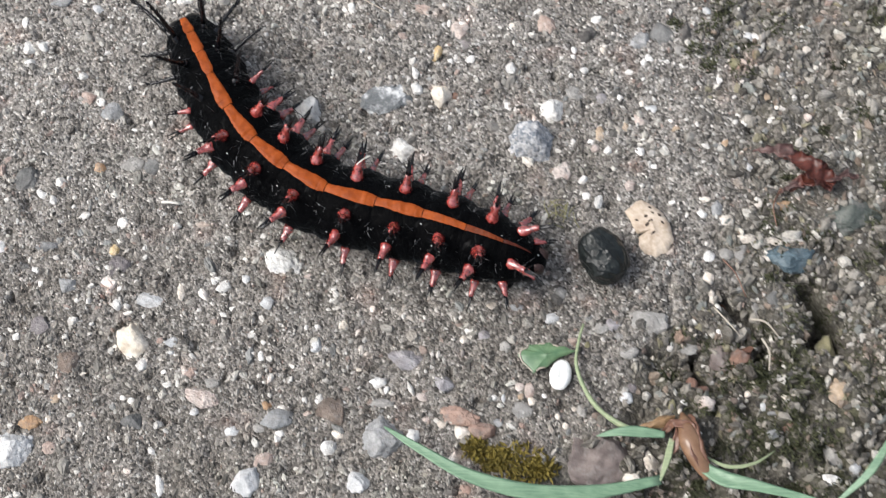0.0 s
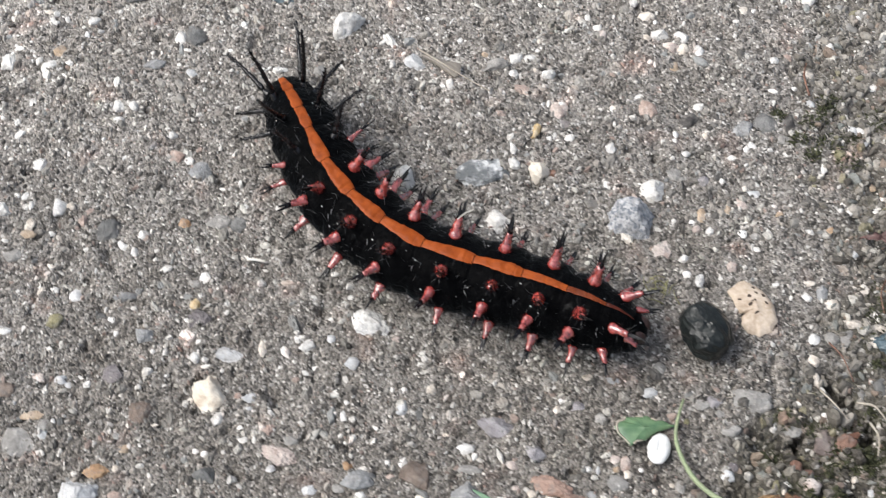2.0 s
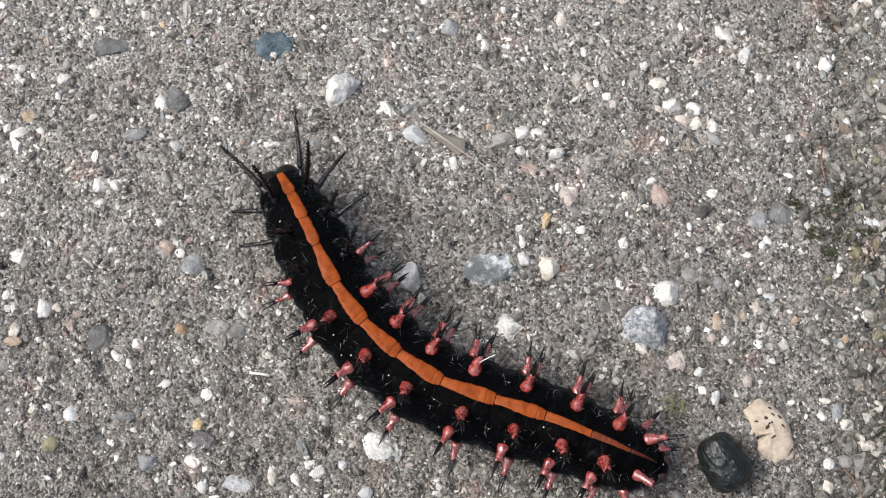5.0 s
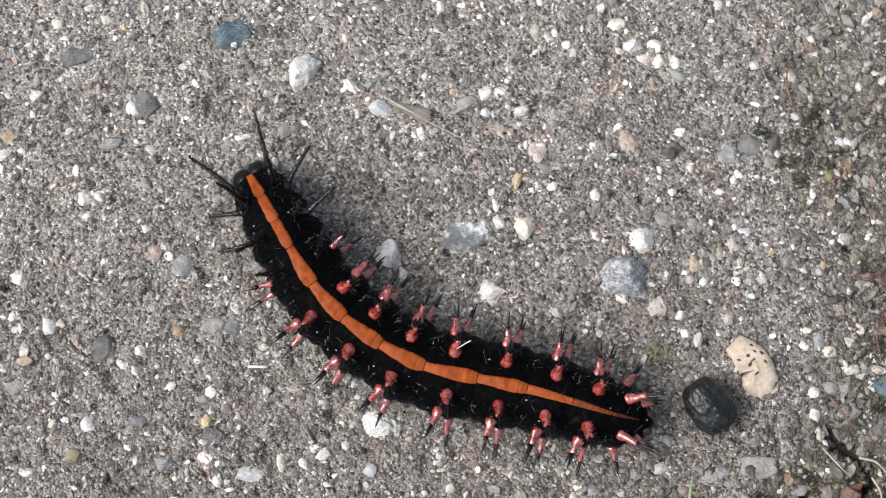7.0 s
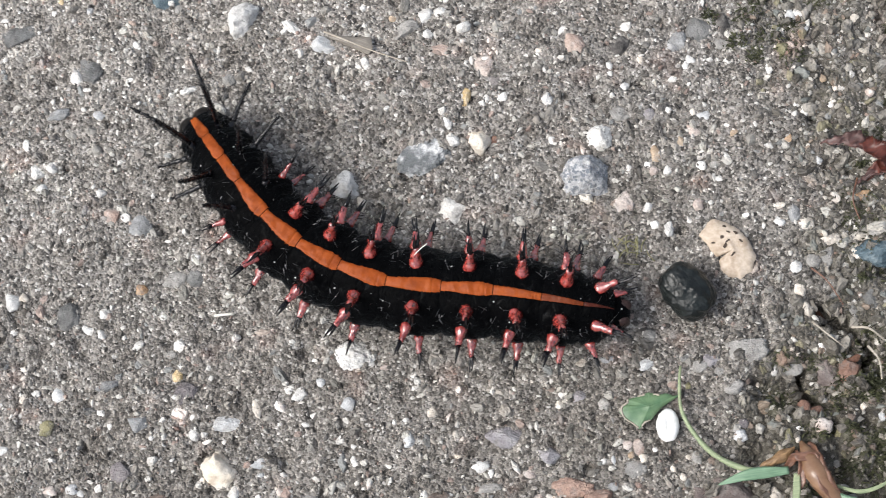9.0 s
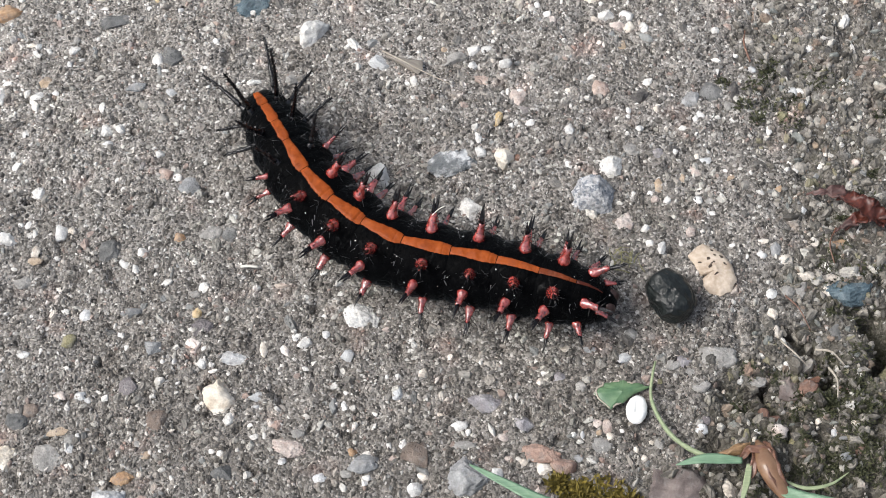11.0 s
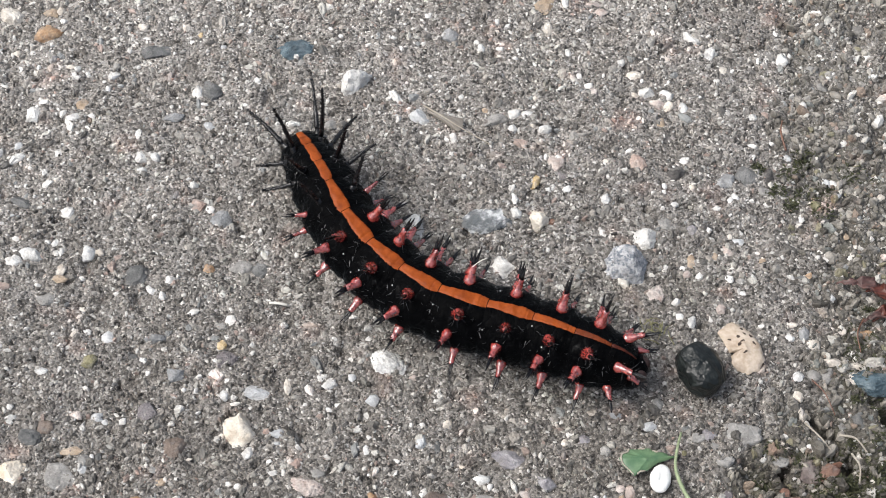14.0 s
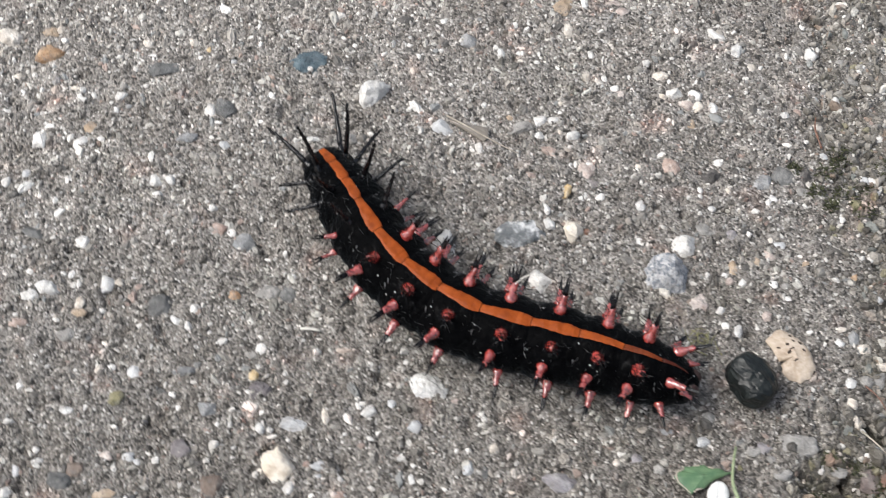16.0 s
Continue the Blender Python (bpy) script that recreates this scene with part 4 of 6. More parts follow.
def make_grass_plant():
    """A small grass seedling with a red-brown sheathed base."""
    plant = tagged(new("grass_seedling"), "small green grass plant with red-brown sheathed base in soil", "grass")
    part("blade", blade_mesh([(27.5, -29.1, 2.2), (30.5, -30.9, 2.6), (34.8, -33.1, 2.8), (39.9, -34.2, 2.6), (45.3, -33.8, 2.0), (50.3, -32.4, 1.2)], 1.35, fold=0.3), GREEN, plant, "long green grass blade")
    part("blade", blade_mesh([(45.0, -28.9, 1.2), (47.5, -28.5, 1.5), (50.6, -28.6, 1.3)], 0.95, tip=0.05), GREEN, plant, "short green grass blade")
    part("blade", blade_mesh([(64.5, -34.2, 2.2), (58.1, -32.8, 2.0), (55.4, -32.2, 1.6), (53.2, -30.8, 1.0)], 1.3, fold=0.35), GREEN, plant, "green grass blade")
    part("blade", blade_mesh([(50.1, -33.0, 1.2), (50.8, -30.8, 1.3), (51.2, -28.9, 1.2)], 0.6, root=0.8), STEM, plant, "pale green side shoot")
    part("blade", blade_mesh([(59.6, -29.4, 0.6), (57.9, -30.6, 0.9), (55.8, -31.0, 1.0), (53.7, -30.1, 0.8)], 0.35), STEM, plant, "thin pale curled stem")
    part("stem", rod_mesh([(43.6, -19.0, 0.6), (43.3, -20.4, 0.8), (43.1, -22.5, 0.9), (43.8, -24.6, 0.9), (45.2, -26.6, 1.0), (47.6, -28.1, 1.1), (50.6, -28.5, 0.9)], 0.10, 0.28), STEM, plant, "thin pale green curved stem")
    bulb = []
    line = curve_points([(52.0, -26.4, 0.3), (52.3, -27.6, 1.0), (52.7, -29.0, 1.3), (53.4, -30.6, 1.2), (54.3, -32.0, 0.9)], 30)
    for k, c in enumerate(line):
        along = (line[min(k + 1, 29)] - line[max(k - 1, 0)]).normalized()
        across = along.cross(Vector((0, 0, 1))).normalized()
        r = float(np.interp(k, (0, 4, 9, 15, 21, 29), (0.16, 0.42, 0.72, 0.95, 0.78, 0.45)))
        bulb.append([c + (across * math.cos(2 * math.pi * j / 16) + across.cross(along) * (0.8 * math.sin(2 * math.pi * j / 16))) * r * (1 + 0.12 * noise.noise(c + Vector((j * 0.4, 0, 0)))) for j in range(16)])
    bulb = grid_mesh(bulb, True)
    bulb.verts.ensure_lookup_table()
    bulb.faces.new(bulb.verts[:16][::-1])
    bulb.faces.new(bulb.verts[-16:])
    part("bulb", bulb, BULB, plant, "smooth translucent brown bulb at the root")
    for points, wide in (([(52.5, -26.6, 0.4), (52.9, -28.2, 1.4), (53.2, -30.0, 1.6), (54.0, -31.2, 1.1)], 1.2),
                         ([(50.4, -28.3, 0.6), (51.4, -27.7, 1.3), (52.5, -27.9, 1.4), (53.2, -29.4, 1.1)], 0.9), ([(51.5, -27.0, 0.5), (51.7, -28.4, 1.2), (51.2, -30.0, 1.0)], 0.7)):
        strip = blade_mesh(points, wide, 0.14, 0.8, 0.3, 0.6, 30)
        for v in strip.verts:
            p = v.co / MM
            v.co += Vector((noise.noise(p * 1.2), noise.noise(p * 1.2 + Vector((5, 5, 5))), noise.noise(p * 1.2 + Vector((2, 8, 1))))) * 0.22 * MM
        part("sheath", strip, SHEATH, plant, "dry red-brown leaf sheath at the base")


def make_plants():
    make_grass_plant()
    blade = mesh_object("grass", blade_mesh([(64.6, -33.4, 0.5), (67.0, -31.2, 1.8), (68.6, -28.6, 2.4)], 0.7, tip=0.4), GREEN)
    tagged(blade, "narrow green grass blade rising from the soil", "grass")
    scrap = plate("leaf_scrap", leaf_outline, 0.14, 0.25, LEAF, pose(40.6 * MM, -21.9 * MM, 0.5 * MM, 0, 5, 2), "torn scrap of green leaf lying on concrete", "leaf")
    for a0, a1 in ((100, 128), (150, 232), (238, 262), (40, 62)):
        edge = [Vector((*leaf_outline(radians(a0 + (a1 - a0) * k / 9)), 0.16)) * 0.97 for k in range(10)]
        part("torn_rim", rod_mesh([tuple(p) for p in edge], 0.09, 0.06, 20, 6), STRAW, scrap, "dry pale torn leaf rim")
    shell = plate("seed_scale", scale_outline, 0.55, 0.25, SHELL, pose(49.4 * MM, -10.2 * MM, 0.12 * MM, 0, 0, 0), "flat tan bean-shaped seed scale with dark specks", "seed scale")
    for k, (x, y, turn) in enumerate(((-0.43, 2.0, -30), (-1.47, 0.81, 0), (-0.63, 0.38, 60), (-0.2, 1.5, -35), (0.35, 1.35, -25), (0.7, 0.6, -50), (-0.75, 1.15, 10), (-0.1, -0.4, 40), (-0.35, 0.75, 30))):
        edge = Vector(scale_outline(math.atan2(y, x))).length
        f = math.hypot(x, y) / edge
        z = 0.25 * (1 - f * f) + 0.10 * noise.noise(Vector((x * 0.9, y * 0.9, 2))) + 0.55 * (1 - 0.5 * f ** 8)
        speck = bmesh.new()
        c, s = math.cos(radians(turn)), math.sin(radians(turn))
        for v in bmesh.ops.create_icosphere(speck, subdivisions=2, radius=1)["verts"]:
            p = v.co * (1 + 0.4 * noise.noise(v.co * 2 + Vector((k * 5, 0, 0))))
            u, w = p.x * (0.24 if k % 3 else 0.18), p.y * (0.09 if k % 2 else 0.14)
            v.co = Vector((x + u * c - w * s, y + u * s + w * c, z + 0.02 * p.z)) * MM
        part("speck", speck, SPECK, shell, "dark brown speck")
    plate("dry_flake", flake_outline, 0.10, 0.25, WING, pose(20.2 * MM, 13.2 * MM, 0.25 * MM, 6, 0, -31), "thin brown dry flake lying on concrete", "flake")
    rib = mesh_object("dry_stalk", rod_mesh([(18.1, 14.6, 0.5), (20.0, 13.4, 0.6), (22.3, 12.0, 0.5), (25.0, 10.6, 0.3)], 0.10, 0.05), STRAW)
    tagged(rib, "thin pale dry stalk beside a brown flake", "stalk")
    plate("husk", husk_outline, 0.2, 0.4, HUSK, pose(50.0 * MM, -27.5 * MM, 0.7 * MM, 0, 0, 22), "striped brown seed husk beside a grass plant", "husk")
    seed = bmesh.new()
    bmesh.ops.create_icosphere(seed, subdivisions=4, radius=1)
    for v in seed.verts:
        p = v.co.copy()
        dent = 0.2 * math.exp(-(p.x / 0.16) ** 2) * max(0, p.z) * (p.y > -0.3)
        lump = 1 + 0.08 * noise.noise(p * 1.6) + 0.05 * noise.noise(p * 4)
        v.co = Vector((p.x * 0.94 * lump, p.y * 1.32 * lump, p.z * (0.5 - dent))) * MM
    ob = mesh_object("seed", seed, SEED)
    ob.matrix_world = pose(41.85 * MM, -23.6 * MM, 0.65 * MM, 0, 0, -8)
    tagged(ob, "smooth oval white seed lying on concrete", "seed")
    for points, r, words in (([(54.6, -17.0, 0.3), (55.9, -18.6, 0.7), (56.8, -19.5, 0.3)], 0.12, "thin dry straw"),
                             ([(57.6, -17.9, 0.2), (58.9, -18.3, 0.6), (60.0, -19.4, 0.2)], 0.16, "pale dry straw"),
                             ([(58.6, -19.6, 0.2), (59.2, -20.9, 0.5), (59.2, -22.4, 0.1)], 0.15, "pale dry straw"),
                             ([(55.3, -12.6, 0.3), (56.4, -14.0, 0.5), (57.3, -16.0, 0.2)], 0.12, "brown dry straw"),
                             ([(60.3, -5.8, 0.2), (59.6, -7.6, 0.5), (59.9, -9.4, 0.1)], 0.12, "brown dry straw"),
                             ([(53.6, 12.4, 0.2), (53.1, 14.3, 0.5), (53.3, 15.9, 0.3)], 0.16, "short dark twig")):
        ob = mesh_object("straw", rod_mesh(points, r * 0.75, r * 0.4), SHEATH if "dark" in words or "brown" in words else STRAW)
        tagged(ob, words + " lying on grit", "straw", "straws on the grit")
    strands = random.Random(4)
    for _ in range(16):
        x, y, turn, long = 41.4 + strands.gauss(0, 0.75), -8.9 + strands.gauss(0, 0.5), strands.uniform(0, 360), strands.uniform(0.35, 0.9)
        c, s = long * math.cos(radians(turn)), long * math.sin(radians(turn))
        wisp = mesh_object("moss_strand", rod_mesh([(x - c, y - s, 0.2), (x + 0.2 * s, y - 0.2 * c, strands.uniform(0.35, 0.8)), (x + c, y + s, 0.3)], 0.03, 0.06, 12, 5), DRYMOSS)
        tagged(wisp, "thin dry olive moss strand on concrete", "moss strand", "moss strands by the tail")
    for x, y, turn, wide, words in ((55.4, -15.9, -60, 0.6, "reddish brown bark flake"), (54.9, -15.2, -62, 0.5, "pale weathered bark flake"), (57.0, -20.5, 25, 0.6, "orange-brown bark flake")):
        chip = plate("bark_flake", bark_outline, 0.22 * wide, 0.3, STRAW if "pale" in words else SHEATH, pose(x * MM, y * MM, (float(ground_height(x, y)) + 0.1) * MM, 8, -6, turn), words + " lying on grit", "bark")
        chip.scale = (wide, wide, wide)
    fibre = mesh_object("fibre", rod_mesh([(24.3, -8.3, 8.6), (24.9, -8.0, 9.1), (25.5, -7.7, 9.2)], 0.038, 0.052, 8, 6), FIBRE)
    tagged(fibre, "short white plant fibre caught on a spine", "fibre")
    sliver = mesh_object("sliver", rod_mesh([(5.8, -8.7, 0.2), (6.6, -8.75, 0.35), (7.5, -8.8, 0.2)], 0.14, 0.12, 8, 6), FIBRE)
    tagged(sliver, "short white splinter lying on concrete", "splinter")
    # shrivelled red bud: crumpled scales round a short stalk
    bud = tagged(new("dried_bud"), "shrivelled dark red dried bud with curled tips on grit", "bud")
    for points, wide, name in (([(60.8, -3.0, 0.9), (61.9, -4.0, 1.8), (63.2, -5.1, 1.6), (64.5, -5.7, 0.8)], 2.1, "scale"),
                               ([(61.2, -5.9, 0.5), (62.2, -5.6, 1.2), (63.5, -5.4, 1.3), (64.6, -5.3, 0.9)], 1.3, "scale"),
                               ([(58.0, -2.4, 0.5), (59.4, -2.7, 1.2), (60.9, -3.2, 1.3), (62.4, -4.2, 1.1)], 1.3, "tip"),
                               ([(66.8, -4.5, 0.6), (65.8, -4.9, 1.1), (64.8, -5.2, 1.2), (63.6, -5.2, 1.2)], 0.7, "tip"),
                               ([(60.0, -6.3, 0.3), (60.8, -6.1, 0.7), (61.8, -5.8, 0.9), (62.8, -5.5, 1.0)], 0.6, "tip")):
        strip = blade_mesh(points, wide, 0.18, 0.7, 0.15, 0.5, 44)
        for v in strip.verts:
            p = v.co / MM
            v.co += Vector((noise.noise(p * 1.3), noise.noise(p * 1.3 + Vector((7, 0, 0))), noise.noise(p * 1.6 + Vector((0, 9, 0))))) * 0.45 * MM
            v.co += Vector((noise.noise(p * 3.5), noise.noise(p * 3.5 + Vector((7, 0, 0))), noise.noise(p * 3.5 + Vector((0, 9, 0))))) * 0.09 * MM
        part(name, strip, BUD if name == "scale" else TWIG, bud)


def moss(name, material, spots, count, tall, label, rng):
    """Clumps of tiny pointed leaves."""
    bm = bmesh.new()
    for x, y, reach in spots:
        for _ in range(count):
            a, r = rng.uniform(0, 2 * math.pi), reach * rng.random() ** 0.6
            px, py = x + r * math.cos(a), y + 0.75 * r * math.sin(a)
            base = Vector((px, py, float(ground_height(px, py)) + rng.uniform(0, 0.5) * tall * (1 - r / reach)))
            way = Vector((rng.uniform(-1, 1), rng.uniform(-1, 1), rng.uniform(0.1, 1.0))).normalized()
            long = tall * rng.uniform(0.5, 1.0)
            across = way.orthogonal().normalized() * (0.16 * long)
            points = [base - across * 0.5, base + across * 0.5, base + way * (0.5 * long) + across, base + way * (0.5 * long) - across, base + way * long]
            v = [bm.verts.new(p * MM) for p in points]
            bm.faces.new((v[0], v[1], v[2], v[3]))
            bm.faces.new((v[3], v[2], v[4]))
    ob = mesh_object(name, bm, material, smooth=False)
    return tagged(ob, label, "moss", kind="stuff")


def make_moss():
    rng = random.Random(9)
    moss("moss", MOSS, [(38.6, -31.2, 2.4), (36.6, -30.9, 1.3), (35.0, -30.1, 0.9), (40.6, -31.6, 1.2)], 260, 1.0, "yellow-green moss cushion on concrete", rng)
    spots = []
    while len(spots) < 110:
        x, y = rng.uniform(50, 72), -38 + 58 * rng.random() ** 2.6
        if float(soil_share(x, y)) > 0.45:
            spots.append((x, y, rng.uniform(0.6, 2.2)))
    spots += [(51.1, 10.1, 0.9), (54.1, 9.7, 1.4), (55.6, 7.5, 1.5), (52.6, 7.6, 1.1), (56.9, 5.7, 1.3), (55.2, 11.1, 0.9), (57.5, 8.4, 1.0), (54.0, 6.0, 0.9)]
    spots += [(rng.uniform(55.5, 64), rng.uniform(-33, -21), rng.uniform(0.7, 1.7)) for _ in range(44)]
    moss("ground_moss", DARKMOSS, spots, 70, 0.6, "dark green moss between the grit", rng)


def pebbles_here():
    pebble(17.8, 13.6, 2.36, 1.38, -33, "bluewhite", 0.55)
    pebble(-24.4, 22.6, 3.69, 2.15, -32, "cream", 0.86)
    pebble(-20.3, 20.7, 2.95, 2.42, 15, "orange", 0.72)
    pebble(-20.6, 23.3, 1.53, 1.25, 2, "tan", 0.38)
    pebble(-19.7, 23.6, 1.10, 1.11, 2, "cream", 0.44)
    pebble(-22.4, 5.9, 1.22, 0.95, -20, "white", 0.40)
    pebble(-7.3, 6.7, 1.04, 1.13, 2, "white", 0.44)
    pebble(-8.3, 4.9, 1.24, 0.99, 2, "white", 0.42)
    pebble(-2.4, 1.6, 1.47, 1.43, 37, "pink", 0.43)
    pebble(-0.0, 0.2, 2.59, 2.61, -9, "bluegrey", 0.78)
    pebble(-3.1, 3.7, 0.93, 0.74, 2, "white", 0.31)
    pebble(-14.5, -0.3, 1.72, 1.38, -20, "white", 0.58)
    pebble(-19.0, 0.4, 2.17, 1.15, -20, "slate", 0.35)
    pebble(4.7, 20.8, 3.27, 2.45, 2, "blue", 0.74)
    pebble(-17.2, -5.3, 2.67, 1.60, -9, "white", 0.67)
    pebble(-18.5, -6.2, 1.60, 0.93, 2, "white", 0.39)
    pebble(-11.8, -4.6, 1.41, 1.52, 2, "white", 0.59)
    pebble(-14.6, -9.7, 2.08, 1.47, 2, "grey", 0.37)
    pebble(-19.1, -9.0, 1.58, 1.03, 2, "pink", 0.31)
    pebble(-3.7, -7.1, 1.10, 1.26, 2, "white", 0.46)
    pebble(-5.2, -8.3, 1.23, 0.67, -15, "white", 0.28)
    pebble(-4.1, -8.8, 0.89, 0.91, 2, "white", 0.38)
    pebble(-3.2, -2.5, 0.76, 1.54, 2, "grey", 0.19)
    pebble(-0.4, -5.5, 1.21, 1.04, 2, "orange", 0.31)
    pebble(2.7, -5.0, 2.21, 1.51, 14, "grey", 0.38)
    pebble(4.7, -5.1, 1.71, 1.86, 2, "slate", 0.51)
    pebble(4.6, -3.4, 0.91, 0.82, 2, "white", 0.34)
    pebble(-4.0, -13.2, 1.76, 0.99, 2, "bluegrey", 0.30)
    pebble(1.7, -11.4, 0.99, 0.89, 2, "grey", 0.22)
    pebble(2.0, -13.2, 0.98, 0.99, 2, "amber", 0.29)
    pebble(2.5, -14.8, 1.95, 1.63, 2, "mauve", 0.25)
    pebble(5.7, -23.8, 0.86, 1.52, -14, "white", 0.36)
    pebble(-17.8, -25.0, 1.22, 1.23, 2, "white", 0.51)
    pebble(10.8, 17.1, 2.8, 2.7, 40, "white", 1.3)
    pebble(21.3, 11.3, 0.74, 1.16, 2, "white", 0.31)
    pebble(15.7, 13.3, 0.64, 0.91, 2, "white", 0.27)
    pebble(27.0, 14.6, 1.50, 1.18, 2, "white", 0.50)
    pebble(30.0, 12.9, 1.28, 1.04, 2, "white", 0.44)
    pebble(28.0, 11.4, 1.95, 1.01, -28, "pink", 0.30)
    pebble(25.1, 13.7, 2.50, 1.55, 14, "grey", 0.39)
    pebble(25.3, 22.6, 0.49, 0.55, 2, "white", 0.21)
    pebble(20.1, 23.9, 1.65, 1.52, 2, "bluegrey", 0.46)
    pebble(29.5, 6.8, 0.79, 1.62, -22, "amber", 0.24)
    pebble(30.0, 2.6, 1.9, 2.1, 2, "bigcream", 0.8)
    pebble(31.2, 2.6, 1.04, 0.85, 2, "redbrown", 0.30)
    pebble(25.0, 2.6, 4.56, 3.28, 30, "mottled", 0.39)
    pebble(27.8, 3.2, 1.24, 1.22, -16, "white", 0.51)
    pebble(27.6, 4.7, 0.73, 1.11, 2, "white", 0.31)
    pebble(27.0, -2.8, 2.5, 2.2, 20, "white", 0.6)
    pebble(44.4, 25.4, 2.27, 0.97, -35, "white", 0.41)
    pebble(53.5, 23.7, 1.33, 1.39, 2, "white", 0.56)
    pebble(50.4, 16.3, 0.98, 0.93, 2, "white", 0.39)
    pebble(53.6, 15.1, 1.08, 0.92, 2, "cream", 0.37)
    pebble(55.5, 18.2, 0.98, 1.34, 2, "white", 0.41)
    pebble(57.4, 21.1, 1.43, 1.10, -36, "grey", 0.27)
    pebble(56.4, 22.8, 0.88, 0.97, 2, "grey", 0.22)
    pebble(43.0, 8.9, 1.80, 1.65, 2, "dark", 0.58)
    pebble(58.1, 9.2, 1.17, 1.15, 2, "white", 0.48)
    pebble(38.4, 11.2, 0.75, 0.64, 2, "white", 0.27)
    pebble(41.9, 7.3, 0.58, 0.82, 2, "white", 0.24)
    pebble(40.2, 1.3, 2.22, 2.14, 14, "white", 0.90)
    pebble(38.6, -1.95, 3.75, 3.9, 24, "granite", 2.24)
    pebble(41.2, -4.6, 1.72, 2.2, 2, "pinkwhite", 0.4)
    pebble(13.5, 8.4, 0.53, 0.57, 2, "white", 0.22)
    pebble(9.1, 12.1, 1.28, 1.16, 2, "grey", 0.29)
    pebble(-16.3, 3.2, 0.62, 0.55, 2, "cream", 0.22)
    pebble(17.4, 22.7, 0.55, 0.55, 2, "white", 0.23)
    pebble(5.5, 19.2, 0.87, 0.81, 2, "grey", 0.20)
    pebble(-4.4, -31.9, 3.56, 3.35, -17, "bluewhite", 1.34)
    pebble(-1.3, -31.4, 1.47, 1.09, 2, "pink", 0.33)
    pebble(15.8, -33.6, 2.20, 2.32, 2, "bluewhite", 0.88)
    pebble(17.2, -31.7, 1.99, 1.47, 13, "pink", 0.44)
    pebble(8.6, -34.4, 0.76, 1.67, 13, "white", 0.32)
    pebble(7.5, -31.3, 0.78, 0.79, 2, "white", 0.33)
    pebble(5.7, -28.9, 1.95, 1.70, 2, "slate", 0.51)
    pebble(16.8, -14.0, 3.6, 3.0, -25, "white", 0.8)
    pebble(4.6, -21.7, 2.75, 3.3, -62, "bigcream", 1.4)
    pebble(5.9, -23.6, 0.81, 1.50, -13, "white", 0.34)
    pebble(18.2, -29.9, 0.62, 0.69, 2, "white", 0.26)
    pebble(-0.7, -23.8, 2.19, 2.36, 2, "brown", 0.66)
    pebble(28.7, -22.5, 3.06, 1.68, -23, "lilac", 0.50)
    pebble(33.5, -27.2, 3.07, 1.85, -18, "pinkbrown", 0.65)
    pebble(35.4, -28.5, 2.37, 1.65, -8, "pinkbrown", 0.58)
    pebble(27.1, -29.6, 3.90, 4.00, 2, "bluegrey", 1.17)
    pebble(25.3, -33.3, 2.07, 1.74, 13, "bluewhite", 0.70)
    pebble(26.7, -26.5, 1.92, 0.89, 2, "grey", 0.22)
    pebble(45.4, -30.9, 7.42, 5.98, -3, "purple", 2.03)
    pebble(39.2, -24.9, 0.95, 1.38, 2, "pink", 0.28)
    pebble(45.2, -19.1, 1.43, 1.01, 2, "grey", 0.25)
    pebble(55.1, -19.0, 0.66, 1.01, 2, "white", 0.28)
    pebble(64.3, -20.0, 1.87, 3.09, 2, "olive", 0.56)
    pebble(65.3, -23.7, 3.0, 2.8, 2, "tan", 0.9)
    pebble(64.6, -29.0, 2.01, 2.38, 2, "grey", 0.50)
    pebble(66.2, -30.2, 1.27, 1.14, 2, "bluewhite", 0.45)
    pebble(64.1, -31.6, 1.52, 1.05, -19, "white", 0.44)
    pebble(49.4, -30.4, 1.85, 2.01, 2, "cream", 0.74)
    pebble(48.0, -31.9, 1.57, 0.95, 2, "cream", 0.38)
    pebble(66.4, -7.6, 6.23, 3.37, 2, "darkgreen", 1.18)
    pebble(57.5, 9.2, 1.31, 1.14, 1, "bluewhite", 0.46)
    pebble(60.6, -7.0, 1.06, 0.64, 2, "orange", 0.19)
    pebble(47.2, -24.6, 0.75, 0.98, 2, "grey", 0.19)
    pebble(56.3, -3.6, 0.64, 0.54, 2, "white", 0.23)
    pebble(27.1, -13.3, 0.49, 0.47, 2, "white", 0.20)
    pebble(22.6, -30.4, 1.91, 1.46, 2, "white", 0.61)
    pebble(29.7, -29.4, 1.14, 1.46, 2, "white", 0.48)
    pebble(33.4, -20.6, 0.77, 0.71, 2, "cream", 0.28)
    pebble(32.0, -28.1, 0.76, 0.69, 2, "cream", 0.27)
    pebble(19.2, -14.3, 0.80, 1.06, 2, "grey", 0.20)
    pebble(-5.9, -15.1, 0.92, 0.64, 2, "slate", 0.19)
    pebble(18.2, 0.6, 2.77, 2.45, -32, "white", 1.03)
    pebble(19.4, -1.1, 1.08, 1.28, -2, "cream", 0.43)
    pebble(38.8, 17.9, 0.79, 0.61, -2, "cream", 0.24)
    pebble(40.0, 18.4, 1.9, 1.5, 10, "white", 0.6)
    pebble(41.0, 17.1, 1.68, 1.01, -30, "pinkwhite", 0.40)
    pebble(42.0, 18.3, 1.45, 1.3, 30, "white", 0.49)
    pebble(31.4, 2.9, 0.9, 0.7, 20, "redbrown", 0.3)
    pebble(44.1, -2.3, 0.8, 0.8, 20, "pinkwhite", 0.3)
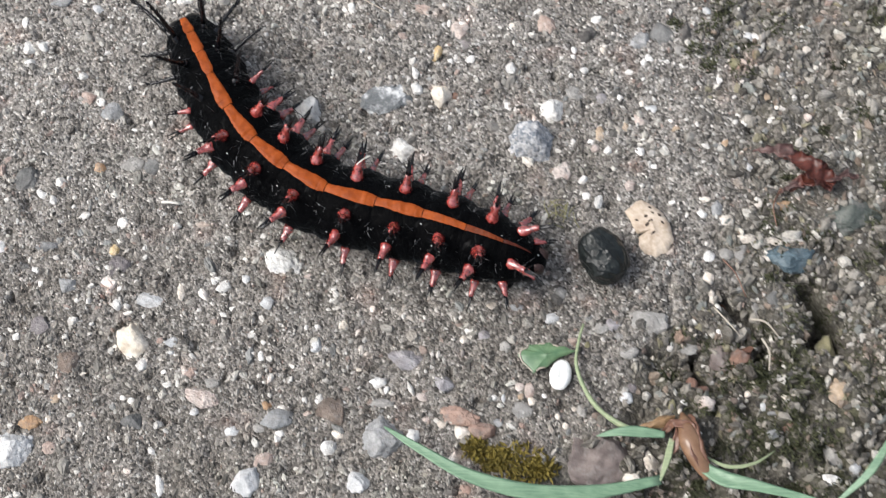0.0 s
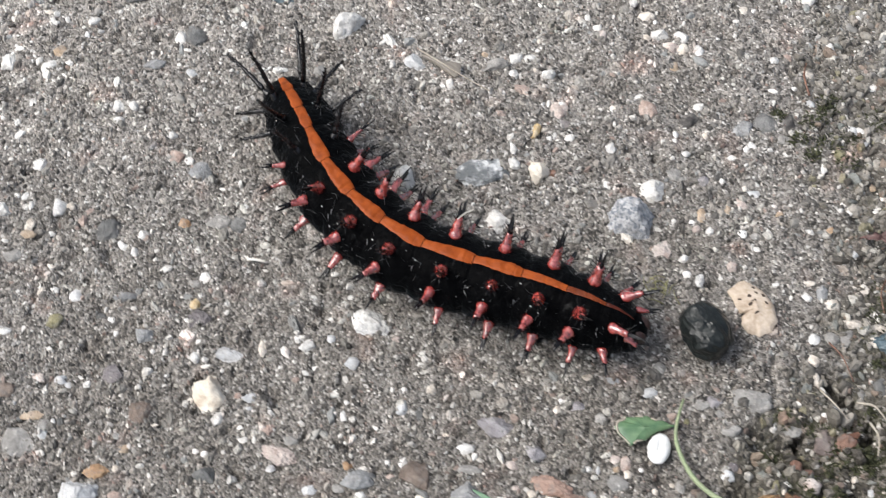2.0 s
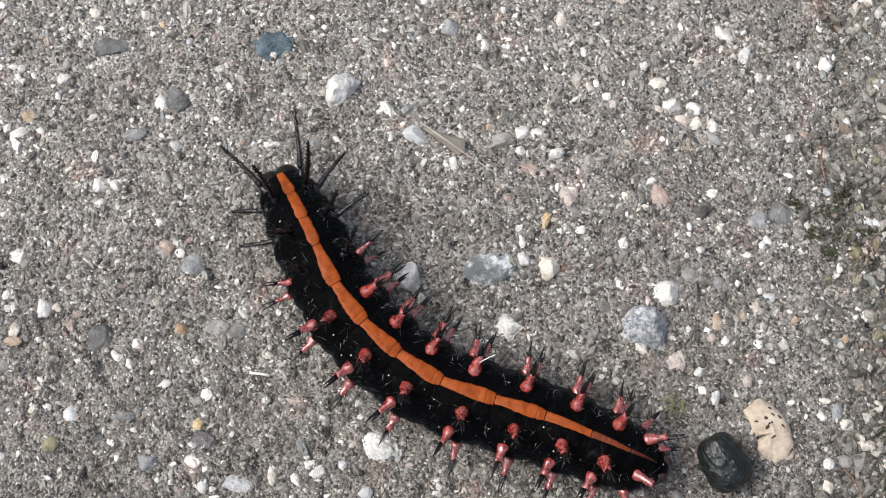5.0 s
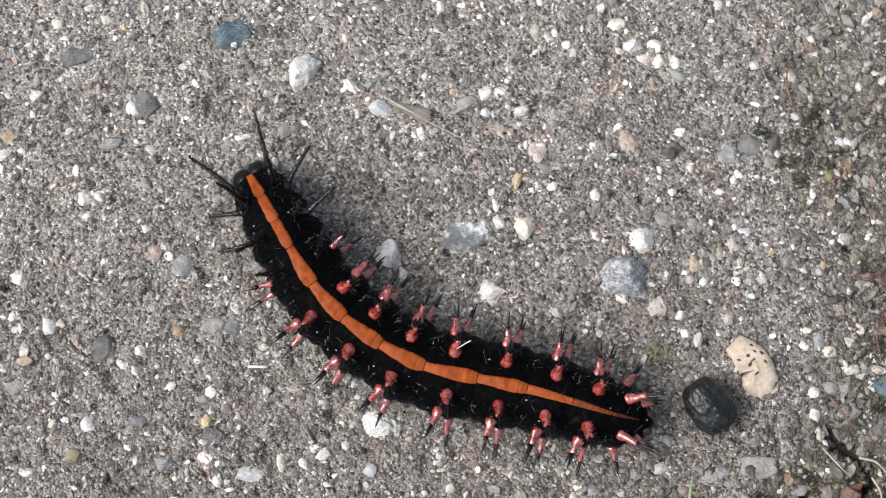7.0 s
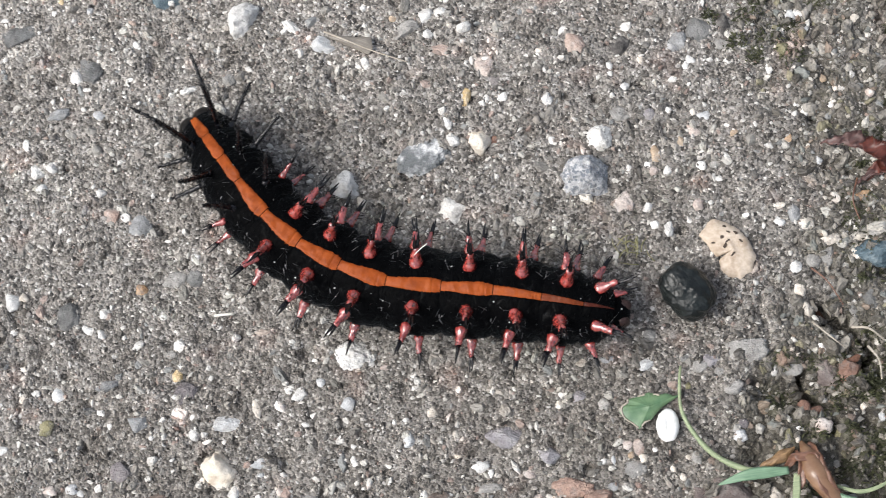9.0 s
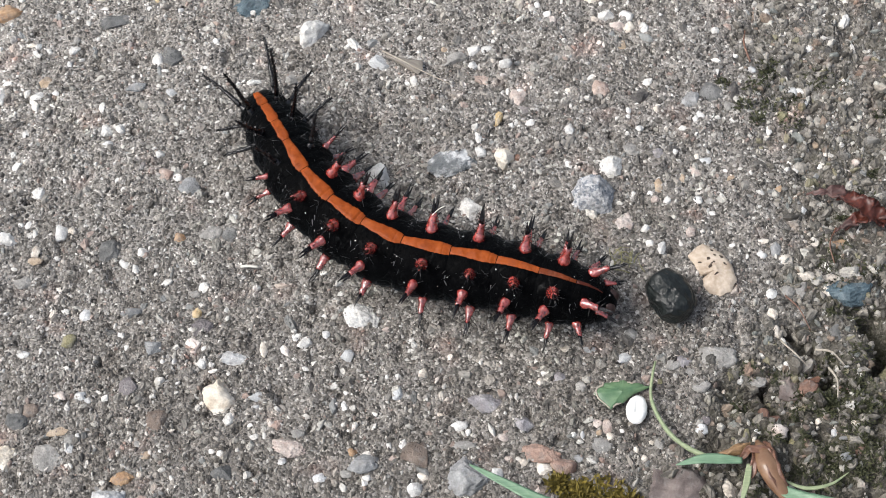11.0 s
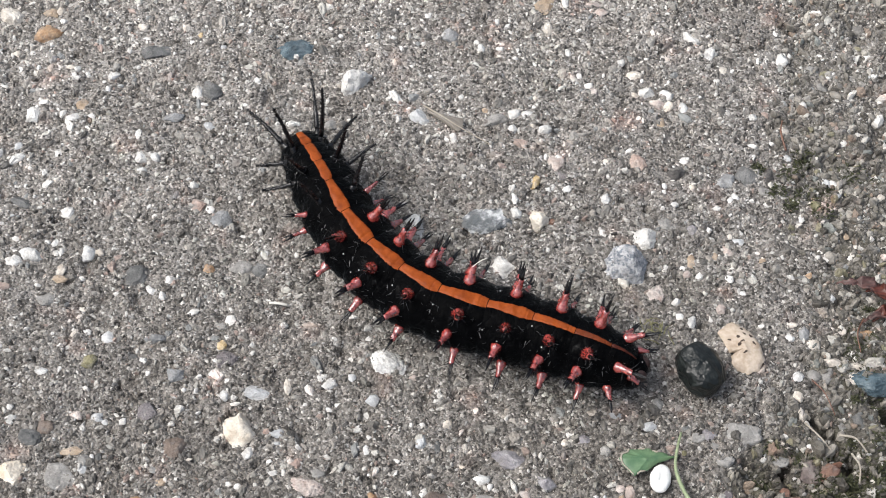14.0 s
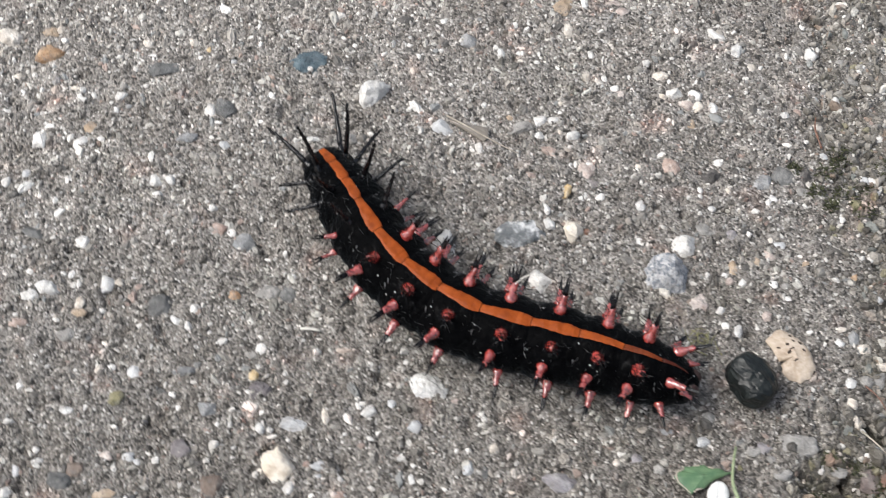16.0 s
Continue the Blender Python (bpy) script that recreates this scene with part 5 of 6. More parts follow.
    pebble(52.9, -23.6, 1.2, 1.1, 10, "redbrown", 0.5)
    pebble(44.5, -7.5, 0.81, 1.05, -7, "white", 0.23)
    pebble(43.5, -7.0, 0.76, 0.87, 4, "white", 0.22)
    pebble(47.2, -5.8, 1.08, 0.94, 3, "pinkwhite", 0.27)
    pebble(50.9, -7.4, 0.64, 0.49, -10, "white", 0.16)
    pebble(53.6, -7.0, 1.07, 0.62, -3, "cream", 0.18)
    pebble(53.5, -8.3, 0.91, 0.86, 5, "white", 0.25)
    pebble(54.7, -7.9, 1.07, 1.48, 1, "bluegrey", 0.30)
    pebble(55.5, -8.9, 1.49, 1.10, 6, "cream", 0.31)
    pebble(57.2, -10.4, 1.58, 0.85, 4, "cream", 0.24)
    pebble(59.7, -10.5, 1.42, 0.91, -12, "cream", 0.26)
    pebble(59.4, -9.5, 0.63, 0.49, 5, "white", 0.16)
    pebble(61.4, -10.4, 1.79, 0.85, -14, "grey", 0.16)
    pebble(59.4, -11.7, 1.47, 1.02, 12, "cream", 0.29)
    pebble(60.3, -11.3, 0.53, 0.84, 1, "cream", 0.16)
    pebble(56.7, -11.7, 1.84, 1.50, -6, "grey", 0.23)
    pebble(55.6, -11.9, 1.16, 1.08, 3, "grey", 0.16)
    pebble(54.1, -12.4, 0.90, 1.08, -7, "white", 0.26)
    pebble(54.1, -14.1, 0.94, 1.30, -8, "cream", 0.27)
    pebble(54.4, -15.8, 0.78, 1.17, 8, "cream", 0.22)
    pebble(59.7, -15.5, 1.35, 1.76, 1, "slate", 0.32)
    pebble(60.9, -16.3, 0.83, 0.93, 3, "grey", 0.16)
    pebble(58.1, -16.3, 0.78, 0.88, 12, "grey", 0.16)
    pebble(47.8, 0.6, 1.10, 1.30, 3, "pinkwhite", 0.31)
    pebble(49.0, 1.7, 1.21, 0.91, 1, "bluewhite", 0.26)
    pebble(48.1, 2.1, 0.55, 0.59, -2, "cream", 0.16)
    pebble(46.1, 2.6, 0.50, 0.59, 6, "white", 0.16)
    pebble(51.1, -0.2, 0.99, 0.52, 13, "tan", 0.16)
    pebble(53.0, 0.2, 0.49, 0.58, -10, "white", 0.16)
    pebble(48.0, -2.6, 0.87, 0.76, -7, "white", 0.22)
    pebble(49.1, -2.6, 0.82, 0.83, 6, "grey", 0.16)
    pebble(49.3, -3.9, 0.65, 0.63, -10, "white", 0.18)
    pebble(45.2, -2.6, 0.82, 0.89, 13, "white", 0.23)
    pebble(44.4, -0.9, 0.83, 1.61, 2, "tan", 0.16)
    pebble(43.7, -1.7, 0.55, 0.64, -2, "white", 0.16)
    pebble(44.5, 7.4, 0.56, 0.67, 9, "cream", 0.16)
    pebble(48.2, 6.2, 0.67, 1.07, -14, "white", 0.19)
    pebble(54.9, 4.8, 0.55, 1.19, 7, "white", 0.16)
    pebble(57.2, 0.7, 0.76, 0.90, 10, "white", 0.22)
    pebble(56.7, 1.4, 0.55, 0.58, -12, "white", 0.16)
    pebble(59.4, 0.8, 0.60, 0.71, -9, "white", 0.17)
    pebble(59.0, 3.3, 0.77, 0.79, 10, "tan", 0.16)
    pebble(61.5, 3.2, 0.55, 0.65, 4, "white", 0.16)
    pebble(60.0, 2.3, 0.55, 0.65, -13, "cream", 0.16)
    pebble(55.5, -1.4, 0.65, 0.77, -5, "orange", 0.19)
    pebble(57.5, -3.7, 0.65, 0.63, 10, "bluewhite", 0.18)
    pebble(62.6, 8.0, 0.78, 1.07, -14, "cream", 0.22)
    pebble(58.5, 7.7, 0.56, 0.60, 12, "bluewhite", 0.16)
    pebble(62.7, 1.5, 0.76, 0.78, 13, "pinkwhite", 0.22)
    pebble(56.3, 6.2, 1.11, 1.07, -6, "olive", 0.30)
    pebble(51.4, 7.8, 1.23, 1.35, 1, "grey", 0.19)
    pebble(47.3, 8.1, 1.46, 1.08, 5, "bluegrey", 0.31)
    pebble(49.0, -18.6, 2.91, 2.66, 9, "grey", 0.2)
    pebble(46.1, -18.9, 1.41, 1.16, 14, "lilac", 0.33)
    pebble(46.7, -19.9, 1.14, 0.80, -2, "grey", 0.16)
    pebble(47.4, -21.3, 1.65, 1.14, 8, "grey", 0.17)
    pebble(52.0, -20.2, 2.47, 1.37, 11, "grey", 0.21)
    pebble(51.0, -20.3, 0.62, 0.92, -1, "white", 0.18)
    pebble(55.8, -18.7, 0.88, 1.27, -2, "bluegrey", 0.25)
    pebble(47.7, -24.3, 1.02, 1.12, 9, "mauve", 0.16)
    pebble(47.4, -25.2, 1.12, 1.00, 11, "bluewhite", 0.29)
    pebble(43.9, -20.6, 0.62, 0.75, 4, "olive", 0.18)
    pebble(43.0, -26.2, 0.72, 1.55, 0, "cream", 0.20)
    pebble(53.0, -22.9, 0.77, 0.67, -10, "grey", 0.16)
    pebble(53.8, -21.7, 0.46, 0.51, 14, "white", 0.16)
    pebble(54.5, -23.3, 0.51, 0.50, -3, "grey", 0.16)
    pebble(49.5, -21.3, 0.41, 0.68, -11, "cream", 0.16)
    pebble(52.1, -25.3, 0.76, 0.44, -13, "white", 0.16)
    pebble(51.2, -26.0, 0.76, 1.33, -10, "olive", 0.22)
    pebble(51.8, -26.1, 0.41, 0.77, 1, "cream", 0.16)
    pebble(54.0, -25.4, 1.42, 1.11, -8, "pinkwhite", 0.32)
    pebble(53.7, -24.3, 1.42, 1.23, -6, "redbrown", 0.35)
    pebble(55.1, -21.1, 2.36, 2.27, 7, "purple", 0.65)
    pebble(56.8, -21.4, 1.74, 2.49, -1, "redbrown", 0.50)
    pebble(57.1, -25.9, 0.60, 0.55, 10, "cream", 0.16)
    pebble(58.9, -25.3, 0.76, 0.83, 6, "bluewhite", 0.22)
    pebble(59.7, -25.8, 1.31, 0.50, 13, "bluegrey", 0.16)
    pebble(60.6, -24.4, 0.76, 0.72, -5, "cream", 0.21)
    pebble(61.3, -23.9, 0.71, 0.72, -1, "cream", 0.20)
    pebble(57.5, -24.1, 0.61, 0.56, 2, "cream", 0.16)
    pebble(60.9, -26.8, 1.25, 1.09, 12, "redbrown", 0.31)
    pebble(59.4, -27.9, 1.00, 0.76, -2, "bluegrey", 0.22)
    pebble(53.4, -27.8, 0.60, 0.55, 4, "white", 0.16)
    pebble(58.2, -23.9, 0.71, 0.67, -3, "brown", 0.19)
    pebble(56.3, -25.0, 0.81, 0.67, 3, "brown", 0.19)
    pebble(55.2, -26.1, 0.71, 0.66, 4, "olive", 0.19)
    pebble(60.2, -22.9, 0.81, 0.67, -1, "grey", 0.16)
    pebble(57.5, -27.6, 0.90, 0.76, 4, "brown", 0.22)
    pebble(3.1, -17.0, 0.58, 0.65, -7, "white", 0.17)
    pebble(4.5, -16.4, 0.53, 0.53, 14, "white", 0.16)
    pebble(5.7, -18.0, 3.27, 1.52, -4, "bluewhite", 0.43)
    pebble(8.5, -17.2, 0.74, 1.41, 7, "cream", 0.21)
    pebble(5.4, -19.4, 0.52, 0.46, -14, "white", 0.16)
    pebble(12.2, -16.4, 1.48, 1.06, 13, "white", 0.30)
    pebble(11.3, -15.9, 0.74, 0.77, -6, "white", 0.21)
    pebble(14.1, -15.7, 0.79, 0.89, 5, "bluewhite", 0.23)
    pebble(13.2, -18.4, 0.73, 0.70, 7, "white", 0.20)
    pebble(12.4, -19.0, 0.63, 0.58, 8, "white", 0.17)
    pebble(10.2, -18.6, 0.52, 0.52, -9, "white", 0.16)
    pebble(16.2, -17.9, 1.31, 1.40, 8, "bluewhite", 0.37)
    pebble(15.7, -19.4, 0.94, 1.04, 13, "grey", 0.16)
    pebble(20.9, -21.6, 0.93, 1.36, -4, "bluewhite", 0.26)
    pebble(22.2, -21.8, 0.62, 1.25, 3, "slate", 0.16)
    pebble(23.0, -19.6, 1.14, 0.92, 14, "cream", 0.26)
    pebble(16.1, -22.6, 0.72, 0.90, 4, "white", 0.21)
    pebble(15.2, -22.4, 0.62, 0.34, 4, "white", 0.16)
    pebble(16.2, -21.4, 0.52, 0.46, -11, "white", 0.16)
    pebble(15.2, -20.7, 1.04, 0.57, 8, "white", 0.16)
    pebble(8.1, -21.6, 1.35, 1.03, 6, "bluewhite", 0.29)
    pebble(8.2, -22.6, 0.62, 0.45, -8, "bluewhite", 0.16)
    pebble(7.1, -21.5, 0.78, 0.69, 6, "pink", 0.20)
    pebble(9.6, -24.2, 0.93, 0.78, 12, "pinkwhite", 0.22)
    pebble(7.8, -24.3, 0.62, 0.45, 4, "white", 0.16)
    pebble(8.2, -25.5, 0.72, 0.67, -6, "white", 0.19)
    pebble(12.1, -25.2, 1.13, 1.00, -5, "grey", 0.16)
    pebble(11.3, -26.5, 3.06, 1.66, -11, "pinkwhite", 0.47)
    pebble(10.9, -27.9, 0.71, 0.66, -12, "bluewhite", 0.19)
    pebble(14.2, -29.4, 1.21, 1.08, 1, "bluewhite", 0.31)
    pebble(17.0, -27.1, 0.91, 0.88, 13, "orange", 0.25)
    pebble(18.0, -28.3, 2.32, 1.96, 6, "bluegrey", 0.56)
    pebble(16.6, -29.0, 1.26, 0.81, 1, "grey", 0.16)
    pebble(22.7, -27.3, 2.52, 1.86, -12, "brown", 0.53)
    pebble(21.4, -26.3, 0.71, 0.99, -3, "white", 0.20)
    pebble(20.2, -26.4, 0.51, 0.82, 11, "white", 0.16)
    pebble(23.3, -26.5, 1.01, 0.44, -12, "white", 0.16)
    pebble(20.6, -27.6, 0.76, 0.55, -1, "pink", 0.16)
    pebble(26.4, -24.6, 1.42, 1.00, 14, "white", 0.29)
    pebble(27.1, -25.2, 0.51, 0.66, -10, "white", 0.16)
    pebble(24.7, -23.5, 0.71, 0.45, -14, "cream", 0.16)
    pebble(20.8, -19.9, 0.52, 0.40, -5, "white", 0.16)
    pebble(19.8, -19.9, 0.41, 0.46, -1, "white", 0.16)
    pebble(18.4, -29.4, 0.80, 0.65, 10, "white", 0.18)
    pebble(23.3, -29.2, 1.10, 0.81, -1, "cream", 0.23)
    pebble(16.5, -24.9, 0.46, 0.44, 13, "white", 0.16)
    pebble(19.8, -15.3, 0.84, 0.71, -11, "pinkwhite", 0.20)
    pebble(21.9, -16.3, 0.52, 0.59, -13, "white", 0.16)
    pebble(23.6, -17.1, 0.42, 0.41, 5, "white", 0.16)
    pebble(33.1, -18.5, 0.93, 1.15, 5, "white", 0.27)
    pebble(33.8, -19.8, 0.67, 0.51, 10, "white", 0.16)
    pebble(35.9, -17.5, 1.03, 0.69, -13, "cream", 0.20)
    pebble(37.8, -17.4, 1.44, 0.69, -2, "bluegrey", 0.20)
    pebble(40.8, -18.3, 1.23, 1.03, 8, "bluewhite", 0.30)
    pebble(41.6, -16.0, 1.14, 1.17, 4, "grey", 0.17)
    pebble(33.6, -16.4, 0.52, 0.58, -4, "white", 0.16)
    pebble(30.2, -15.5, 1.04, 0.88, 3, "grey", 0.16)
    pebble(31.8, -24.6, 1.92, 1.55, 14, "lilac", 0.44)
    pebble(30.1, -25.7, 1.11, 0.88, -6, "pinkwhite", 0.25)
    pebble(30.6, -27.7, 0.70, 0.54, 2, "pinkwhite", 0.16)
    pebble(33.8, -28.7, 1.49, 1.08, -7, "cream", 0.31)
    pebble(38.5, -24.6, 0.81, 0.83, -13, "pinkwhite", 0.23)
    pebble(38.5, -25.5, 0.60, 0.66, -5, "tan", 0.16)
    pebble(39.5, -25.8, 0.80, 0.77, -14, "cream", 0.22)
    pebble(40.5, -25.3, 0.55, 0.49, -12, "white", 0.16)
    pebble(36.3, -25.6, 0.60, 0.66, -11, "white", 0.17)
    pebble(37.1, -25.6, 0.40, 0.88, 5, "bluewhite", 0.16)
    pebble(43.8, -26.4, 0.80, 1.09, 3, "grey", 0.16)
    pebble(38.4, -28.2, 0.60, 0.81, -13, "cream", 0.17)
    pebble(36.8, -27.7, 0.90, 0.76, -8, "bluegrey", 0.22)
    pebble(38.7, -26.6, 1.80, 1.31, -1, "grey", 0.20)
    pebble(41.7, -27.0, 0.50, 0.54, -5, "cream", 0.16)
    pebble(42.4, -27.8, 0.60, 0.65, 5, "cream", 0.17)
    pebble(44.9, -26.8, 0.99, 0.76, -6, "brown", 0.22)
    pebble(37.0, -21.2, 1.12, 1.13, -10, "grey", 0.17)
    pebble(35.1, -20.1, 1.23, 1.03, 8, "lilac", 0.29)
    pebble(31.4, 9.2, 1.46, 1.92, -13, "pinkwhite", 0.42)
    pebble(32.1, 7.8, 1.01, 1.09, 13, "mauve", 0.16)
    pebble(31.2, 6.3, 0.56, 0.67, -4, "white", 0.16)
    pebble(32.5, 6.1, 0.78, 0.81, -4, "white", 0.22)
    pebble(36.2, 9.7, 0.79, 0.48, -3, "cream", 0.16)
    pebble(36.2, 5.4, 1.00, 1.07, -10, "white", 0.29)
    pebble(36.1, 1.9, 0.66, 0.92, 14, "white", 0.19)
    pebble(49.9, 9.3, 2.00, 2.45, 13, "slate", 0.48)
    pebble(51.9, 9.3, 1.00, 1.77, -2, "dark", 0.29)
    pebble(48.0, 8.6, 1.78, 1.63, -2, "bluegrey", 0.46)
    pebble(42.8, 5.3, 0.77, 0.80, 0, "white", 0.22)
    pebble(41.8, 6.6, 0.55, 0.54, 13, "white", 0.16)
    pebble(48.6, 6.6, 0.77, 0.94, 2, "white", 0.22)
    pebble(46.9, 5.2, 0.77, 0.66, -2, "white", 0.19)
    pebble(53.7, 11.6, 0.84, 0.83, 6, "bluewhite", 0.24)
    pebble(55.0, 11.8, 0.84, 0.90, 13, "tan", 0.16)
    pebble(42.1, 3.0, 1.64, 1.44, 5, "grey", 0.22)
    pebble(44.5, 2.5, 1.20, 1.18, 7, "lilac", 0.34)
    pebble(46.7, -0.2, 0.65, 0.90, 3, "tan", 0.16)
    pebble(42.1, -1.8, 0.54, 0.51, -11, "white", 0.16)
    pebble(43.1, -5.4, 0.75, 0.75, 5, "white", 0.21)
    pebble(39.3, 10.0, 1.68, 1.78, 11, "pink", 0.48)
    pebble(-19.8, 10.6, 1.62, 1.99, 2, "white", 0.46)
    pebble(-16.0, 10.6, 1.32, 1.29, -6, "white", 0.37)
    pebble(-15.4, 12.3, 1.63, 1.30, -1, "tan", 0.25)
    pebble(-4.2, 14.4, 1.03, 1.44, 6, "white", 0.29)
    pebble(-2.9, 15.0, 1.96, 2.65, 9, "slate", 0.19)
    pebble(-6.2, 11.5, 1.79, 1.06, 8, "bluegrey", 0.30)
    pebble(-6.7, 22.6, 0.95, 1.00, -7, "cream", 0.27)
    pebble(-5.1, 21.9, 0.53, 0.75, -5, "amber", 0.16)
    pebble(-2.7, 20.4, 0.84, 0.99, -1, "bluewhite", 0.24)
    pebble(-5.8, 20.9, 0.52, 0.56, -6, "white", 0.16)
    pebble(-12.9, 16.0, 1.03, 1.09, 2, "white", 0.29)
    pebble(-10.4, 21.1, 1.05, 0.50, -5, "white", 0.16)
    pebble(-11.1, 22.4, 1.05, 1.13, 3, "cream", 0.30)
    pebble(-23.0, 18.0, 0.77, 0.79, -4, "cream", 0.22)
    pebble(-21.5, 18.1, 0.77, 0.61, -14, "white", 0.17)
    pebble(-16.8, 6.5, 1.00, 0.92, 11, "white", 0.26)
    pebble(-13.2, 14.2, 0.61, 0.84, -1, "white", 0.18)
    pebble(-12.0, 19.4, 0.52, 0.74, 4, "white", 0.16)
    pebble(-10.7, 17.4, 0.52, 0.55, -4, "white", 0.16)
    pebble(-12.9, 17.3, 0.72, 0.73, -14, "grey", 0.16)
    pebble(-16.5, 15.4, 0.72, 0.60, -2, "white", 0.17)
    pebble(-17.3, 16.6, 1.03, 0.73, 5, "cream", 0.21)
    pebble(-14.2, 11.1, 0.76, 0.59, 4, "white", 0.17)
    pebble(-20.6, 6.8, 0.90, 1.03, 6, "bluewhite", 0.26)
    pebble(-2.6, 10.7, 1.02, 0.88, -10, "bluewhite", 0.25)
    pebble(29.4, 28.5, 2.18, 1.95, -13, "tan", 0.37)
    pebble(31.4, 29.0, 0.87, 1.43, 6, "white", 0.25)
    pebble(29.8, 25.9, 1.08, 1.79, 6, "cream", 0.31)
    pebble(35.0, 28.1, 1.37, 0.91, -4, "pinkwhite", 0.26)
    pebble(34.4, 29.3, 1.42, 0.65, 0, "pinkwhite", 0.19)
    pebble(32.0, 22.8, 0.75, 1.01, -3, "white", 0.22)
    pebble(33.2, 19.8, 0.69, 0.74, 7, "white", 0.20)
    pebble(37.4, 21.9, 0.75, 0.88, -3, "white", 0.22)
    pebble(39.9, 22.5, 0.54, 0.38, 5, "white", 0.16)
    pebble(38.7, 20.4, 1.34, 1.25, 8, "cream", 0.36)
    pebble(39.5, 19.7, 0.43, 0.50, -6, "white", 0.16)
    pebble(42.2, 16.8, 1.06, 1.34, 9, "cream", 0.30)
    pebble(43.6, 16.8, 0.96, 1.59, 1, "white", 0.27)
    pebble(46.3, 23.9, 1.20, 1.78, -14, "white", 0.34)
    pebble(47.5, 21.7, 1.08, 0.94, 4, "cream", 0.27)
    pebble(45.2, 18.2, 0.48, 0.49, -13, "white", 0.16)
    pebble(28.3, 14.7, 1.15, 0.84, 7, "white", 0.24)
    pebble(26.9, 12.9, 1.04, 0.84, -14, "white", 0.24)
    pebble(24.1, 14.8, 0.73, 0.60, -3, "tan", 0.16)
    pebble(28.9, 13.4, 0.42, 0.60, -6, "cream", 0.16)
    pebble(41.5, 15.0, 0.74, 1.09, 6, "tan", 0.16)
    pebble(26.7, 21.5, 0.75, 0.56, 0, "white", 0.16)
    pebble(26.9, 22.6, 0.43, 0.63, -5, "white", 0.16)
    pebble(24.6, 26.1, 0.65, 0.64, 4, "white", 0.18)
    pebble(23.2, 22.6, 0.75, 1.13, 5, "white", 0.21)
    pebble(22.7, 23.2, 0.54, 0.63, -4, "white", 0.16)
    pebble(25.0, 22.6, 0.54, 0.50, -9, "white", 0.16)
    pebble(34.8, 17.8, 0.80, 1.23, -3, "pinkwhite", 0.23)
    pebble(28.9, 15.7, 0.42, 0.48, -9, "white", 0.16)
    pebble(29.0, 16.7, 0.53, 0.49, -4, "cream", 0.16)
    pebble(-14.6, -27.2, 3.20, 2.33, 10, "bigcream", 1.11)
    pebble(-10.2, -27.1, 2.58, 2.50, -3, "grey", 0.38)
    pebble(-8.3, -26.5, 0.77, 0.78, 13, "bluewhite", 0.22)
    pebble(-8.4, -25.6, 1.14, 1.12, 5, "grey", 0.17)
    pebble(-7.7, -25.5, 0.52, 1.01, -6, "white", 0.16)
    pebble(-7.2, -25.2, 0.73, 0.73, -5, "slate", 0.17)
    pebble(-9.3, -24.7, 2.86, 1.01, 11, "tan", 0.19)
    pebble(-13.6, -23.8, 2.09, 1.93, -2, "slate", 0.46)
    pebble(-12.4, -22.7, 1.47, 1.26, -11, "brown", 0.36)
    pebble(-15.6, -22.2, 1.05, 1.03, 10, "white", 0.30)
    pebble(-17.2, -22.9, 1.05, 1.26, 12, "bluewhite", 0.30)
    pebble(-15.9, -21.1, 0.74, 0.58, -14, "white", 0.17)
    pebble(-9.9, -21.2, 1.31, 0.86, 4, "pinkwhite", 0.25)
    pebble(-7.9, -21.5, 0.94, 1.04, 7, "bluewhite", 0.27)
    pebble(-7.2, -21.9, 0.63, 0.57, 9, "bluewhite", 0.16)
    pebble(-5.6, -21.7, 0.73, 0.69, -10, "white", 0.20)
    pebble(-2.5, -20.4, 0.42, 0.40, -5, "white", 0.16)
    pebble(0.8, -20.2, 0.52, 0.40, 2, "white", 0.16)
    pebble(-3.7, -20.7, 1.89, 1.73, -7, "mauve", 0.20)
    pebble(-3.3, -22.6, 0.73, 0.46, 6, "cream", 0.16)
    pebble(0.6, -24.8, 0.72, 0.45, 11, "cream", 0.16)
    pebble(-2.1, -26.1, 0.82, 0.67, -6, "grey", 0.16)
    pebble(-1.4, -27.2, 0.92, 0.88, -7, "tan", 0.17)
    pebble(-0.4, -27.3, 0.51, 0.50, -4, "grey", 0.16)
    pebble(0.0, -26.9, 0.41, 0.39, -9, "white", 0.16)
    pebble(4.5, -26.8, 0.61, 0.44, 7, "white", 0.16)
    pebble(5.4, -27.2, 0.72, 0.55, -1, "white", 0.16)
    pebble(3.3, -22.3, 0.47, 0.57, 6, "cream", 0.16)
    pebble(-1.7, -29.0, 0.61, 0.76, 8, "cream", 0.17)
    pebble(-3.3, -29.3, 2.14, 1.31, -11, "orange", 0.37)
    pebble(-12.4, -28.8, 0.51, 0.33, -11, "white", 0.16)
    pebble(-16.0, -24.9, 0.47, 0.45, 5, "white", 0.16)
    pebble(-11.4, -23.8, 0.42, 0.45, -4, "white", 0.16)
    pebble(-13.7, -17.3, 1.39, 0.83, -4, "white", 0.24)
    pebble(1.0, -16.9, 0.48, 0.53, 7, "white", 0.16)
    pebble(3.0, -18.3, 0.90, 1.29, 12, "white", 0.26)
    pebble(1.4, -18.1, 0.53, 0.53, -7, "grey", 0.16)
    pebble(-1.7, -16.8, 1.59, 1.48, 0, "bluegrey", 0.42)
    pebble(-4.2, -16.6, 0.64, 0.59, 11, "white", 0.17)
